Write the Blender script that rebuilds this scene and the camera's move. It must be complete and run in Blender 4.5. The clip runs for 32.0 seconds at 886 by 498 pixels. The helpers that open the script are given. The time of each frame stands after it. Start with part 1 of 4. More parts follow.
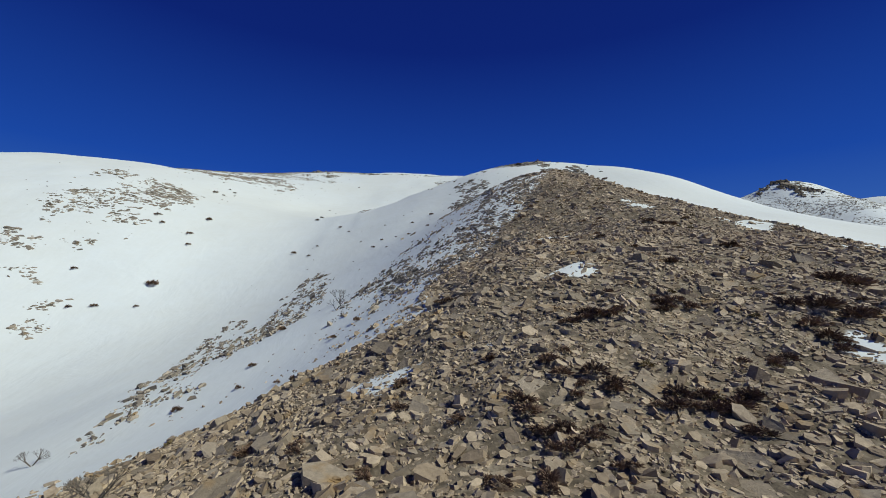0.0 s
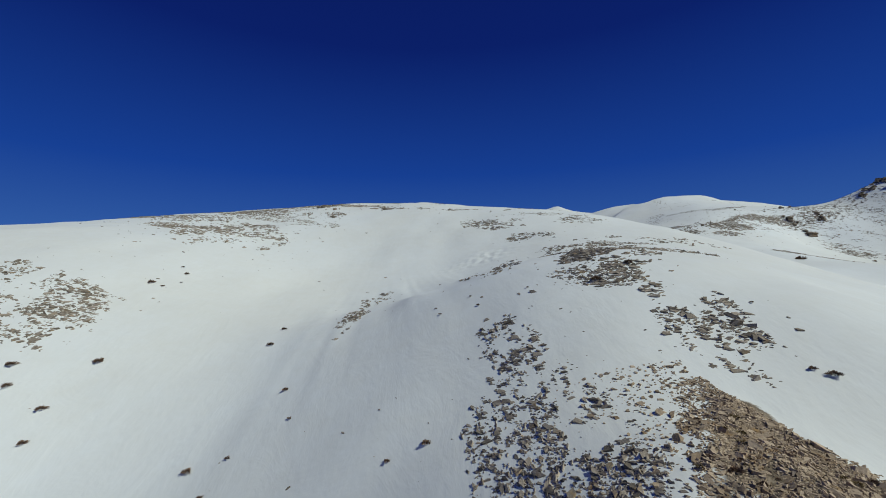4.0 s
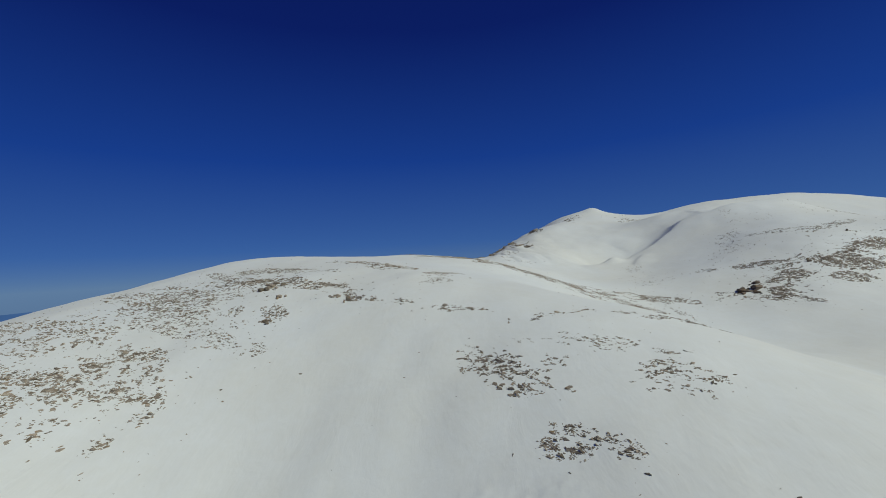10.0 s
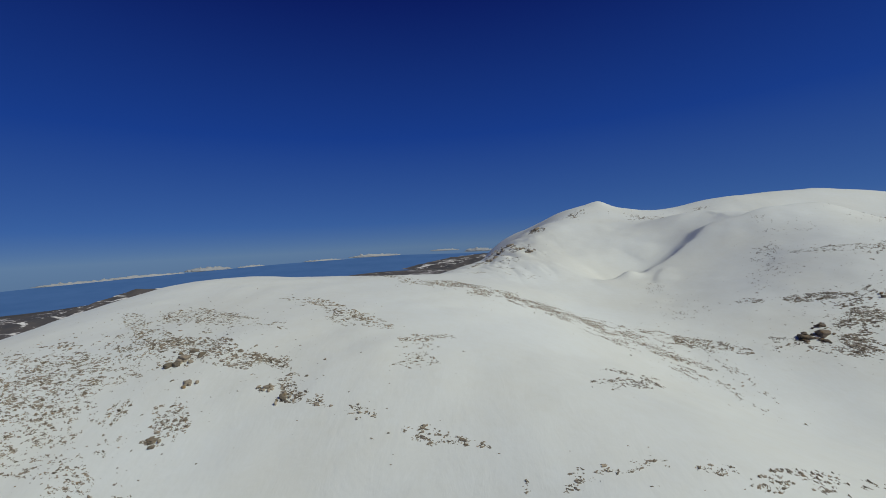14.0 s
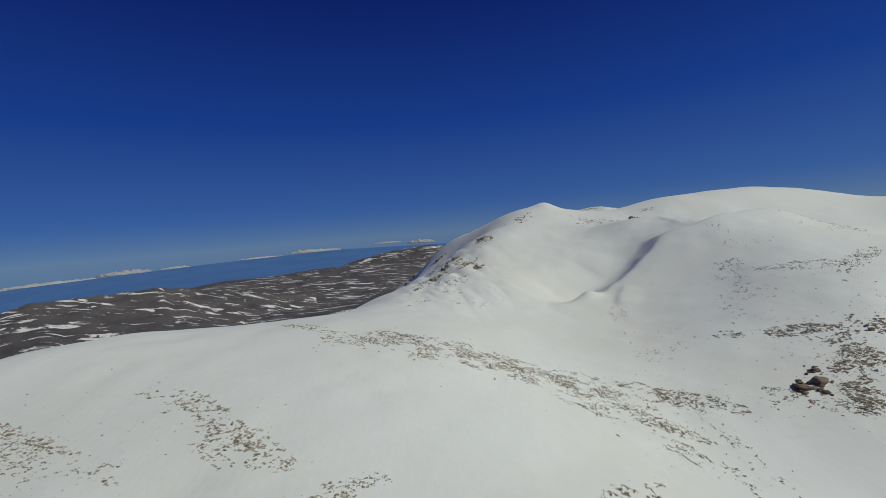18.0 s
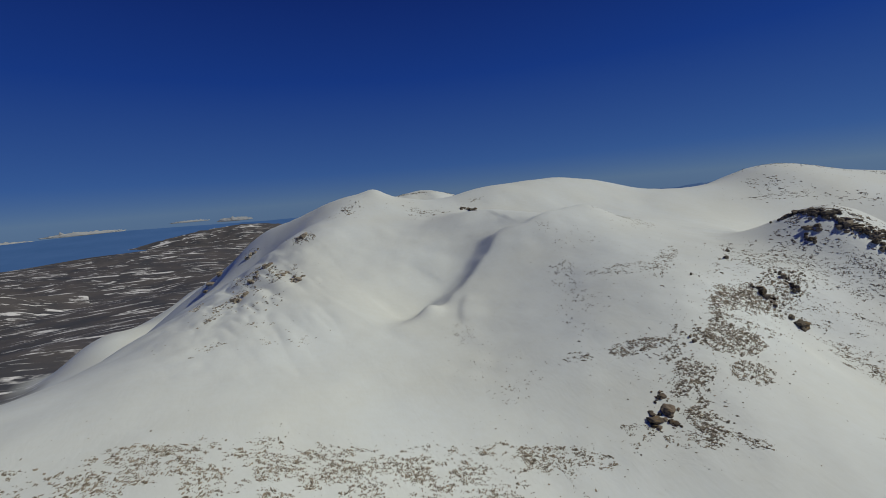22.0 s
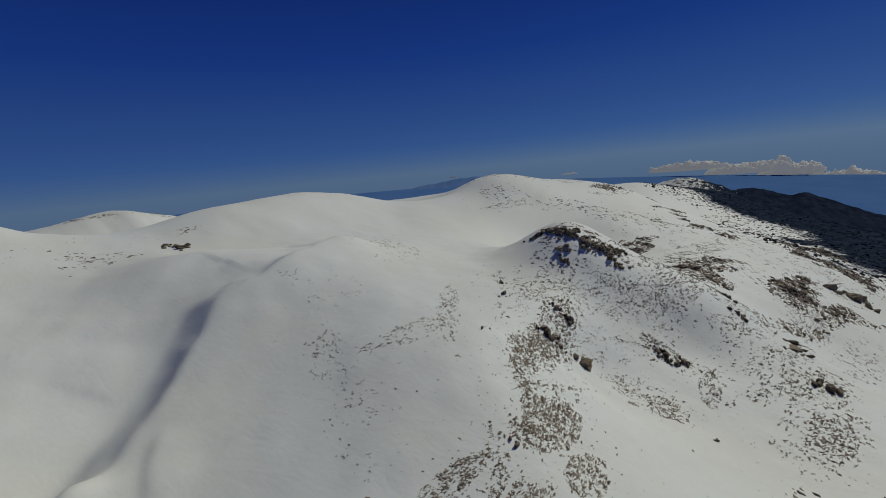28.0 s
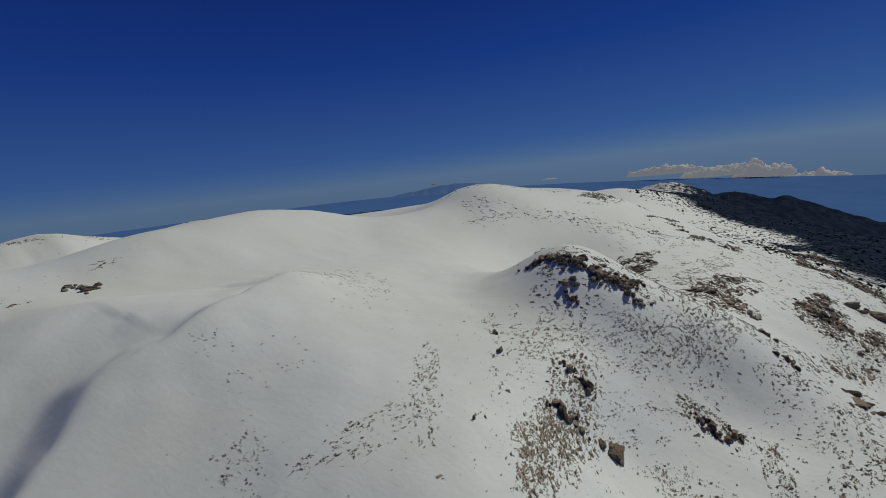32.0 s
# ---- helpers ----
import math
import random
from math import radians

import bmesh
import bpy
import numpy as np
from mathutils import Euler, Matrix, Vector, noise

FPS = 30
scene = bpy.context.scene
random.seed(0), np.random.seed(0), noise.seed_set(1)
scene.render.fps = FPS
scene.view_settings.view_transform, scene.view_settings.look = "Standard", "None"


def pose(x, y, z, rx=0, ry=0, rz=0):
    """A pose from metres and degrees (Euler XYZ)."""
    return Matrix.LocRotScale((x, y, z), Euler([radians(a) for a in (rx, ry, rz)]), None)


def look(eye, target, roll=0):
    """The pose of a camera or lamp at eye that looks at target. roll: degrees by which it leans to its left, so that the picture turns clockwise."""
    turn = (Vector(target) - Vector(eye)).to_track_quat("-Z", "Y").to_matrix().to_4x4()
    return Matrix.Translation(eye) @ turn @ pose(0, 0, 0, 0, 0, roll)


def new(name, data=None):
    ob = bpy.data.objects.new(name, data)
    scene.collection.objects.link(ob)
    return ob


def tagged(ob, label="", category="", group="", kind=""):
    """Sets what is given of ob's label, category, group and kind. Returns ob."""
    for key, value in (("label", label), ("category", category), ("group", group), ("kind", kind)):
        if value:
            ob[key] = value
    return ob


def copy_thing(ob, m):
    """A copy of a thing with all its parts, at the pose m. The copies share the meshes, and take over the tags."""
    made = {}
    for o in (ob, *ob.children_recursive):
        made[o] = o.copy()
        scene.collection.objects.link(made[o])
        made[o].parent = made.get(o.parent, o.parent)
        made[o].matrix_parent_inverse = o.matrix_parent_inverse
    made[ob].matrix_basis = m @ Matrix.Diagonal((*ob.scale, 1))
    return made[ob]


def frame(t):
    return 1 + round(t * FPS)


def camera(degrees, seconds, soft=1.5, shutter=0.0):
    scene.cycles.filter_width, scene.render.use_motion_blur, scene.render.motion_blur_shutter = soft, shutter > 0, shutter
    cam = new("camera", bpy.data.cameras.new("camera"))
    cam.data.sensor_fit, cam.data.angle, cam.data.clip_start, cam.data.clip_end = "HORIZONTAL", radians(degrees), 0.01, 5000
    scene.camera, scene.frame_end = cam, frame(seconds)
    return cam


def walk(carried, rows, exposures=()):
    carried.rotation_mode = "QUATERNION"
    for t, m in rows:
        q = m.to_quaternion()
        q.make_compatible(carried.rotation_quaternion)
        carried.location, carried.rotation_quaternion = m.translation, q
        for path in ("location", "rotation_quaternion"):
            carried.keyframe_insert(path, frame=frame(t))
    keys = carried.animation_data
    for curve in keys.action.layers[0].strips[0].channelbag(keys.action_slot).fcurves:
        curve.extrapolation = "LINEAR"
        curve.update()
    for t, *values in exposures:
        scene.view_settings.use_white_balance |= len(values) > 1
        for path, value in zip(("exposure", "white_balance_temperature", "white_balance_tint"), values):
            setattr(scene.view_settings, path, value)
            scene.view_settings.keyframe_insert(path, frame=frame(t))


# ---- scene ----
# camera: seconds, place, then heading (to the left), pitch and roll in degrees
cam = camera(92.87, 32.0, soft=0.9)
PATH = [
    (0.0, 0.00, 0.00, 0.00, -0.000, 5.195, 0.584),
    (0.5, 0.43, 5.70, 3.29, 0.621, 5.730, 0.434),
    (1.0, 0.86, 11.26, 6.68, 1.042, 5.886, 0.350),
    (1.5, 1.22, 16.47, 10.30, 1.382, 5.611, 0.244),
    (2.0, 1.57, 21.28, 13.94, 1.891, 5.030, -0.122),
    (2.5, 1.91, 25.80, 17.40, 2.535, 4.538, -0.333),
    (3.0, 2.25, 30.13, 20.68, 3.278, 4.505, -0.554),
    (3.5, 2.57, 34.44, 23.83, 4.126, 4.611, -0.733),
    (5.5, 2.98, 54.79, 35.22, 6.465, 4.490, -2.360),
    (6.0, 3.21, 60.18, 38.79, 6.389, 5.144, -2.327),
    (6.5, 3.63, 65.54, 42.65, 6.416, 5.269, -2.462),
    (7.0, 4.22, 70.87, 46.67, 6.590, 4.833, -2.555),
    (7.5, 4.90, 76.07, 50.61, 6.831, 4.238, -2.707),
    (8.0, 5.58, 81.18, 54.30, 7.123, 3.891, -2.830),
    (8.5, 6.26, 86.35, 57.79, 7.490, 3.604, -2.917),
    (9.0, 6.93, 91.84, 61.10, 7.833, 3.060, -3.100),
    (9.5, 7.58, 97.52, 64.27, 8.215, 2.686, -3.340),
    (10.0, 8.11, 103.19, 67.34, 8.574, 2.582, -3.522),
    (10.5, 8.45, 108.71, 70.39, 8.933, 2.507, -3.545),
    (11.0, 8.63, 114.06, 73.34, 9.334, 2.230, -3.592),
    (11.5, 8.62, 119.28, 76.22, 9.605, 1.884, -3.559),
    (12.0, 8.46, 124.53, 79.04, 9.435, 1.663, -3.699),
    (12.5, 8.09, 129.63, 81.65, 9.142, 1.385, -3.771),
    (13.0, 7.48, 134.50, 84.00, 8.806, 0.831, -3.627),
    (13.5, 6.67, 139.19, 86.18, 8.361, 0.204, -3.425),
    (14.0, 5.77, 143.82, 88.35, 7.947, -0.480, -3.102),
    (14.5, 4.97, 148.48, 90.58, 7.458, -1.047, -3.048),
    (16.5, 4.37, 165.52, 99.61, 5.051, -1.561, -4.309),
    (17.0, 4.53, 170.66, 101.67, 3.798, -1.685, -4.657),
    (17.5, 4.78, 175.99, 103.60, 2.164, -1.941, -4.803),
    (18.0, 5.17, 181.39, 105.42, 0.270, -2.319, -4.847),
    (18.5, 5.76, 186.86, 107.22, -1.963, -2.805, -4.820),
    (19.0, 6.50, 192.36, 109.02, -4.472, -3.415, -4.843),
    (19.5, 7.33, 197.85, 110.86, -7.216, -4.063, -4.875),
    (20.0, 8.27, 203.37, 112.67, -10.101, -4.771, -4.863),
    (20.5, 9.32, 208.92, 114.42, -13.154, -5.508, -4.784),
    (21.0, 10.59, 214.44, 116.10, -16.272, -6.266, -4.747),
    (21.5, 12.21, 219.89, 117.72, -19.389, -7.000, -4.770),
    (22.0, 14.13, 225.28, 119.27, -22.502, -7.723, -4.785),
    (22.5, 16.34, 230.67, 120.77, -25.678, -8.411, -4.927),
    (23.0, 18.94, 236.03, 122.20, -28.866, -9.078, -4.958),
    (23.5, 21.89, 241.35, 123.46, -32.045, -9.630, -5.016),
    (24.0, 25.13, 246.53, 124.56, -35.224, -10.038, -4.982),
    (24.5, 28.60, 251.49, 125.57, -38.403, -10.336, -4.994),
    (25.0, 32.25, 256.15, 126.53, -41.577, -10.502, -5.028),
    (25.5, 36.08, 260.55, 127.45, -44.700, -10.604, -5.180),
    (26.0, 40.22, 264.75, 128.32, -47.740, -10.657, -5.386),
    (26.5, 44.69, 268.74, 129.13, -50.496, -10.642, -5.388),
    (28.5, 64.53, 282.95, 131.40, -56.103, -10.338, -5.874),
    (29.0, 69.71, 286.11, 132.00, -56.379, -10.213, -5.950),
    (29.5, 74.89, 289.18, 132.61, -56.493, -10.136, -6.085),
    (30.0, 80.02, 292.16, 133.18, -56.737, -10.085, -6.169),
    (30.5, 85.06, 294.99, 133.68, -57.038, -10.063, -6.235),
    (31.0, 90.05, 297.69, 134.10, -57.364, -10.012, -6.345),
    (31.5, 95.01, 300.29, 134.45, -57.698, -9.906, -6.502),
    (32.0, 99.98, 302.84, 134.81, -57.983, -9.820, -6.604),
]
walk(cam, [(t, pose(x, y, z, 90 + pitch, 0, yaw) @ pose(0, 0, 0, 0, 0, roll)) for t, x, y, z, yaw, pitch, roll in PATH],
     exposures=((0, 0.55, 6250, 2), (1.5, 0.48, 6250, 2), (3, 0.36, 6250, 2), (6, 0.10, 6330, 2), (9, 0.09, 6460, 2), (12, 0.10, 6560, 3), (20, 0.00, 6700, 4), (26, -0.36, 6770, 5), (29, -0.26, 6800, 5), (32, -0.22, 6800, 5)))
# ---- end of camera ----

# ---- world and sun ----
SUN_AZ, SUN_EL = radians(112), radians(44)   # heading from +y to the right, height
world = bpy.data.worlds.new("sky")
scene.world = world
world.use_nodes = True
wn, wl = world.node_tree.nodes, world.node_tree.links
sky = wn.new("ShaderNodeTexSky")
sky.sky_type, sky.sun_disc = "NISHITA", False
sky.sun_elevation, sky.sun_rotation = SUN_EL, SUN_AZ
sky.altitude, sky.air_density, sky.dust_density, sky.ozone_density = 6000, 1.0, 0.1, 10.0
deep = wn.new("ShaderNodeHueSaturation")      # clear, deep winter sky
deep.inputs["Hue"].default_value, deep.inputs["Saturation"].default_value = 0.516, 1.16
wn["Background"].inputs["Strength"].default_value = 0.05
wl.new(sky.outputs["Color"], deep.inputs["Color"])
# the same clear air seen from high up: darkens evenly from the horizon to overhead
way = wn.new("ShaderNodeTexCoord")
up_part = wn.new("ShaderNodeSeparateXYZ")
wl.new(way.outputs["Generated"], up_part.inputs[0])
height = wn.new("ShaderNodeValToRGB")
for e in range(3):
    height.color_ramp.elements.new(0.5)
for e, (p, c) in zip(height.color_ramp.elements, ((0.0, (0.082, 0.140, 0.270)), (0.06, (0.042, 0.102, 0.300)), (0.25, (0.0110, 0.044, 0.255)), (0.5, (0.0040, 0.011, 0.120)), (1.0, (0.003, 0.0045, 0.055)))):
    e.position, e.color = p, (*c, 1)
wl.new(up_part.outputs["Z"], height.inputs["Fac"])
raised = wn.new("ShaderNodeVectorMath")
raised.operation = "SCALE"
raised.inputs["Scale"].default_value = 20.0
wl.new(height.outputs["Color"], raised.inputs[0])
air = wn.new("ShaderNodeMix")
air.data_type = "RGBA"
air.inputs[0].default_value = 0.78
wl.new(deep.outputs["Color"], air.inputs[6])
wl.new(raised.outputs[0], air.inputs[7])
wl.new(air.outputs[2], wn["Background"].inputs["Color"])
sun = new("sun", bpy.data.lights.new("sun", "SUN"))
sun.data.energy, sun.data.angle, sun.data.color = 2.6, radians(0.55), (1.0, 0.97, 0.88)
sun_dir = Vector((math.sin(SUN_AZ) * math.cos(SUN_EL), math.cos(SUN_AZ) * math.cos(SUN_EL), math.sin(SUN_EL)))
sun.matrix_world = look(sun_dir * 1000, (0, 0, 0))


# ---- materials ----
def mat(name, rough=0.8):
    m = bpy.data.materials.new(name)
    m.use_nodes = True
    n, l = m.node_tree.nodes, m.node_tree.links
    b = n["Principled BSDF"]
    b.inputs["Roughness"].default_value = rough
    b.inputs["Specular IOR Level"].default_value = 0.25
    return m, n, l, b


def noise_tex(n, l, scale, detail=4.0, rough=0.55, vec=None, distortion=0.0):
    t = n.new("ShaderNodeTexNoise")
    t.inputs["Scale"].default_value, t.inputs["Detail"].default_value = scale, detail
    t.inputs["Roughness"].default_value, t.inputs["Distortion"].default_value = rough, distortion
    if vec is not None:
        l.new(vec, t.inputs["Vector"])
    return t.outputs["Fac"]


def ramp(n, l, fac, *stops):
    r = n.new("ShaderNodeValToRGB")
    while len(r.color_ramp.elements) < len(stops):
        r.color_ramp.elements.new(0.5)
    for e, (p, c) in zip(r.color_ramp.elements, stops):
        e.position, e.color = p, (*c, 1) if len(c) == 3 else c
    l.new(fac, r.inputs["Fac"])
    return r.outputs["Color"]


def mix(n, l, fac, a, b, kind="MIX"):
    m = n.new("ShaderNodeMix")
    m.data_type, m.blend_type = "RGBA", kind
    for key, value in (("Factor", fac), ("A", a), ("B", b)):
        i = [s for s in m.inputs if s.name == key and s.enabled][0]
        if isinstance(value, (int, float)):
            i.default_value = value
        elif isinstance(value, tuple):
            i.default_value = (*value, 1)
        else:
            l.new(value, i)
    return [s for s in m.outputs if s.enabled][0]


def calc(n, l, op, a, b=0.0, c=0.0, clamp=False):
    m = n.new("ShaderNodeMath")
    m.operation, m.use_clamp = op, clamp
    for i, v in enumerate((a, b, c)):
        if isinstance(v, (int, float)):
            m.inputs[i].default_value = v
        else:
            l.new(v, m.inputs[i])
    return m.outputs[0]


def bump(n, l, b, height, strength, distance):
    k = n.new("ShaderNodeBump")
    k.inputs["Strength"].default_value, k.inputs["Distance"].default_value = strength, distance
    l.new(height, k.inputs["Height"])
    l.new(k.outputs["Normal"], b.inputs["Normal"])


def place(n, l, stretch=(1, 1, 1), turn=0.0):
    g = n.new("ShaderNodeNewGeometry")
    m = n.new("ShaderNodeMapping")
    m.inputs["Scale"].default_value = stretch
    m.inputs["Rotation"].default_value = (0, 0, turn)
    l.new(g.outputs["Position"], m.inputs["Vector"])
    return m.outputs["Vector"]


def ground_material():
    """Wind-packed snow, bare stony soil, far scrub and woods, told apart by the ground's own cover."""
    m, n, l, b = mat("mountain_ground", 0.65)
    p = place(n, l)
    a = n.new("ShaderNodeAttribute")
    a.attribute_name = "cover"
    s = n.new("ShaderNodeSeparateColor")
    l.new(a.outputs["Color"], s.inputs["Color"])
    bare, wood, scrub = s.outputs["Red"], s.outputs["Green"], s.outputs["Blue"]
    fine, mid, broad = noise_tex(n, l, 2.2, 5, 0.65, p), noise_tex(n, l, 0.35, 4, 0.6, p), noise_tex(n, l, 0.02, 3, 0.5, p)
    dust = ramp(n, l, broad, (0.35, (0.725, 0.762, 0.742)), (0.65, (0.705, 0.718, 0.655)))
    snow = mix(n, l, 0.35, dust, ramp(n, l, mid, (0.3, (0.735, 0.780, 0.775)), (0.7, (0.685, 0.708, 0.665))))
    # soil, its dark end lowered to paint the shade in gaps between stones
    soil = ramp(n, l, fine, (0.3, (0.060, 0.048, 0.033)), (0.5, (0.165, 0.132, 0.090)), (0.72, (0.34, 0.285, 0.205)))
    rag = calc(n, l, "ADD", calc(n, l, "MULTIPLY", mid, 0.55), calc(n, l, "MULTIPLY", fine, 0.45))
    edge = calc(n, l, "MULTIPLY_ADD", calc(n, l, "ADD", bare, calc(n, l, "MULTIPLY", rag, 0.9)), 7.0, -7.0, True)
    col = mix(n, l, edge, snow, soil)
    # far country: scrub brown with haze painted in, streaked with snow left in hollows
    q = place(n, l, (0.008, 0.028, 0.02), 0.5)
    streak = noise_tex(n, l, 1.0, 5, 0.6, q, 1.2)
    tint = noise_tex(n, l, 0.01, 4, 0.6, p)
    hazy_brush = ramp(n, l, tint, (0.3, (0.064, 0.068, 0.078)), (0.55, (0.106, 0.098, 0.098)), (0.75, (0.138, 0.126, 0.122)))
    left = calc(n, l, "MULTIPLY_ADD", calc(n, l, "SUBTRACT", streak, 0.565), 16.0, 0.0, True)
    rest = mix(n, l, calc(n, l, "MULTIPLY", left, calc(n, l, "SUBTRACT", 1.0, calc(n, l, "MULTIPLY_ADD", scrub, 3.0, -2.0, True))), hazy_brush, (0.72, 0.71, 0.70))
    col = mix(n, l, calc(n, l, "MULTIPLY_ADD", scrub, 3.0, -0.3, True), col, rest)
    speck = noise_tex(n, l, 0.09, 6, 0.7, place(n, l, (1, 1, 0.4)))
    # the blue haze before the far woods is painted into their colour
    hazy_trees = ramp(n, l, noise_tex(n, l, 0.05, 5, 0.7, p), (0.35, (0.010, 0.018, 0.036)), (0.7, (0.036, 0.050, 0.076)))
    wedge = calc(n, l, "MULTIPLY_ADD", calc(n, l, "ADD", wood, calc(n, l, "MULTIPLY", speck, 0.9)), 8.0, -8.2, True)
    col = mix(n, l, wedge, col, hazy_trees)
    l.new(col, b.inputs["Base Color"])
    rough = calc(n, l, "MULTIPLY_ADD", edge, 0.3, 0.6)
    l.new(rough, b.inputs["Roughness"])
    l.new(calc(n, l, "MULTIPLY", calc(n, l, "SUBTRACT", 1.0, wedge), calc(n, l, "MULTIPLY_ADD", scrub, -0.36, 0.25, True)), b.inputs["Specular IOR Level"])
    ripple = noise_tex(n, l, 0.8, 6, 0.6, place(n, l, (1.0, 0.35, 1.0), 0.6))
    drift = noise_tex(n, l, 0.16, 5, 0.62, place(n, l, (1.0, 0.45, 1.0), 0.4), 0.8)
    ripple = calc(n, l, "ADD", ripple, calc(n, l, "MULTIPLY", drift, 2.2))
    h = calc(n, l, "ADD", calc(n, l, "MULTIPLY", ripple, 0.5), calc(n, l, "MULTIPLY", calc(n, l, "MULTIPLY", fine, edge), 1.2))
    bump(n, l, b, h, 0.35, 0.25)
    return m


def rock_material(name, dark, light, snowy=0.0, grain=1.0):
    """Weathered limestone: grey to tan, lichen, cracks; each stone a little different."""
    m, n, l, b = mat(name, 0.9)
    p = place(n, l)
    g = n.new("ShaderNodeNewGeometry")
    o = n.new("ShaderNodeObjectInfo")
    pick = calc(n, l, "FRACT", calc(n, l, "ADD", g.outputs["Random Per Island"], o.outputs["Random"]))
    big, small = noise_tex(n, l, 0.9 * grain, 4, 0.6, p), noise_tex(n, l, 7.0 * grain, 6, 0.7, p)
    base = ramp(n, l, pick, (0.0, dark), (0.45, tuple((x + y) / 2 for x, y in zip(dark, light))), (1.0, light))
    base = mix(n, l, 0.6, base, ramp(n, l, small, (0.3, (0.35, 0.33, 0.30)), (0.7, (1.0, 0.98, 0.92))), "MULTIPLY")
    base = mix(n, l, calc(n, l, "MULTIPLY_ADD", big, 5.0, -2.85, True), base, (0.30, 0.19, 0.075))
    if snowy:
        z = n.new("ShaderNodeSeparateXYZ")
        l.new(g.outputs["Normal"], z.inputs[0])
        top = calc(n, l, "MULTIPLY_ADD", calc(n, l, "ADD", z.outputs["Z"], calc(n, l, "MULTIPLY", small, 0.6)), 8.0, -8.0 * (2.0 - 0.9 * snowy), True)
        base = mix(n, l, top, base, (0.8, 0.79, 0.77))
    l.new(base, b.inputs["Base Color"])
    bump(n, l, b, calc(n, l, "ADD", small, big), 0.6, 0.06 / grain)
    return m


def plain_material(name, a, c, scale, rough=0.9):
    m, n, l, b = mat(name, rough)
    o = n.new("ShaderNodeObjectInfo")
    f = calc(n, l, "ADD", calc(n, l, "MULTIPLY", noise_tex(n, l, scale, 4, 0.6, place(n, l)), 0.7), calc(n, l, "MULTIPLY", o.outputs["Random"], 0.3))
    l.new(ramp(n, l, f, (0.3, a), (0.7, c)), b.inputs["Base Color"])
    return m


GROUND = ground_material()
SCREE = rock_material("scree_limestone", (0.25, 0.190, 0.128), (0.62, 0.505, 0.365))
SLAB_ROCK = rock_material("weathered_slab_limestone", (0.25, 0.205, 0.150), (0.46, 0.385, 0.290))
LEDGE = rock_material("ledge_limestone", (0.165, 0.143, 0.112), (0.48, 0.42, 0.34), 0.3)
CRAG = rock_material("crag_limestone", (0.095, 0.080, 0.062), (0.32, 0.268, 0.205), 0.62, 0.35)
RUST = rock_material("rust_brown_limestone", (0.085, 0.068, 0.052), (0.28, 0.225, 0.172), 0.35, 0.6)
CUSHION = plain_material("thorny_cushion", (0.100, 0.064, 0.043), (0.26, 0.172, 0.112), 9.0)
GRASSY = plain_material("dry_grass", (0.10, 0.075, 0.030), (0.22, 0.165, 0.075), 9.0)
TWIG = plain_material("grey_twig", (0.06, 0.050, 0.040), (0.16, 0.135, 0.110), 20.0)
# slightly blue, to carry the haze before the far woods
WOODS = plain_material("evergreen_scrub", (0.012, 0.016, 0.022), (0.036, 0.044, 0.052), 0.4)
SEA = plain_material("sea_water", (0.060, 0.145, 0.340), (0.080, 0.175, 0.390), 0.004, 0.95)
CLOUD = plain_material("cloud_white", (0.27, 0.27, 0.28), (0.38, 0.38, 0.38), 0.006, 1.0)
glow = CLOUD.node_tree.nodes["Principled BSDF"]      # distant; added glow stands in for sunlight through the backlit banks
glow.inputs["Emission Color"].default_value, glow.inputs["Emission Strength"].default_value = (0.80, 0.82, 0.86, 1), 0.20
FAR_CLOUD = plain_material("hazy_cloud", (0.22, 0.23, 0.25), (0.34, 0.34, 0.34), 0.006, 1.0)      # miles of haze painted in as a dimmer base colour
HAZE_BLUE_HILL = plain_material("distant_haze_blue_range", (0.105, 0.165, 0.290), (0.125, 0.190, 0.320), 0.003, 1.0)
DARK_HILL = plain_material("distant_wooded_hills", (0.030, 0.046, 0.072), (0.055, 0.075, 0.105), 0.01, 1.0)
haze = HAZE_BLUE_HILL.node_tree.nodes["Principled BSDF"]     # the lit air before a far backdrop, put into its blue and glow
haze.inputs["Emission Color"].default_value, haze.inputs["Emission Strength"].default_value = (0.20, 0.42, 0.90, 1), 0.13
# faint bluish glow stands in for lit haze before these clouds
thin = FAR_CLOUD.node_tree.nodes["Principled BSDF"]
thin.inputs["Emission Color"].default_value, thin.inputs["Emission Strength"].default_value = (0.70, 0.76, 0.86, 1), 0.10
for far in (SEA, WOODS, CLOUD, FAR_CLOUD, HAZE_BLUE_HILL, DARK_HILL):
    far.node_tree.nodes["Principled BSDF"].inputs["Specular IOR Level"].default_value = 0.0

# ---- landforms ----
# rounded swells of the mountain: centre x, centre y, height; one breadth for each size class
MASSIFS = [(360, 520, 164.5)]
RIDGES = [(930, 790, 18.5), (1080, 640, 19.9), (1530, 640, 22.0), (1680, 490, 23.6), (780, -260, -13.1), (1380, 940, -15.1), (780, 940, 20.7), (1530, -110, -27.6), (480, -260, -21.4), (1830, 490, 5.7), (630, -110, -31.0), (930, -110, -14.5), (1380, 640, 23.4), (1380, -260, -14.0), (630, -260, -17.4)]
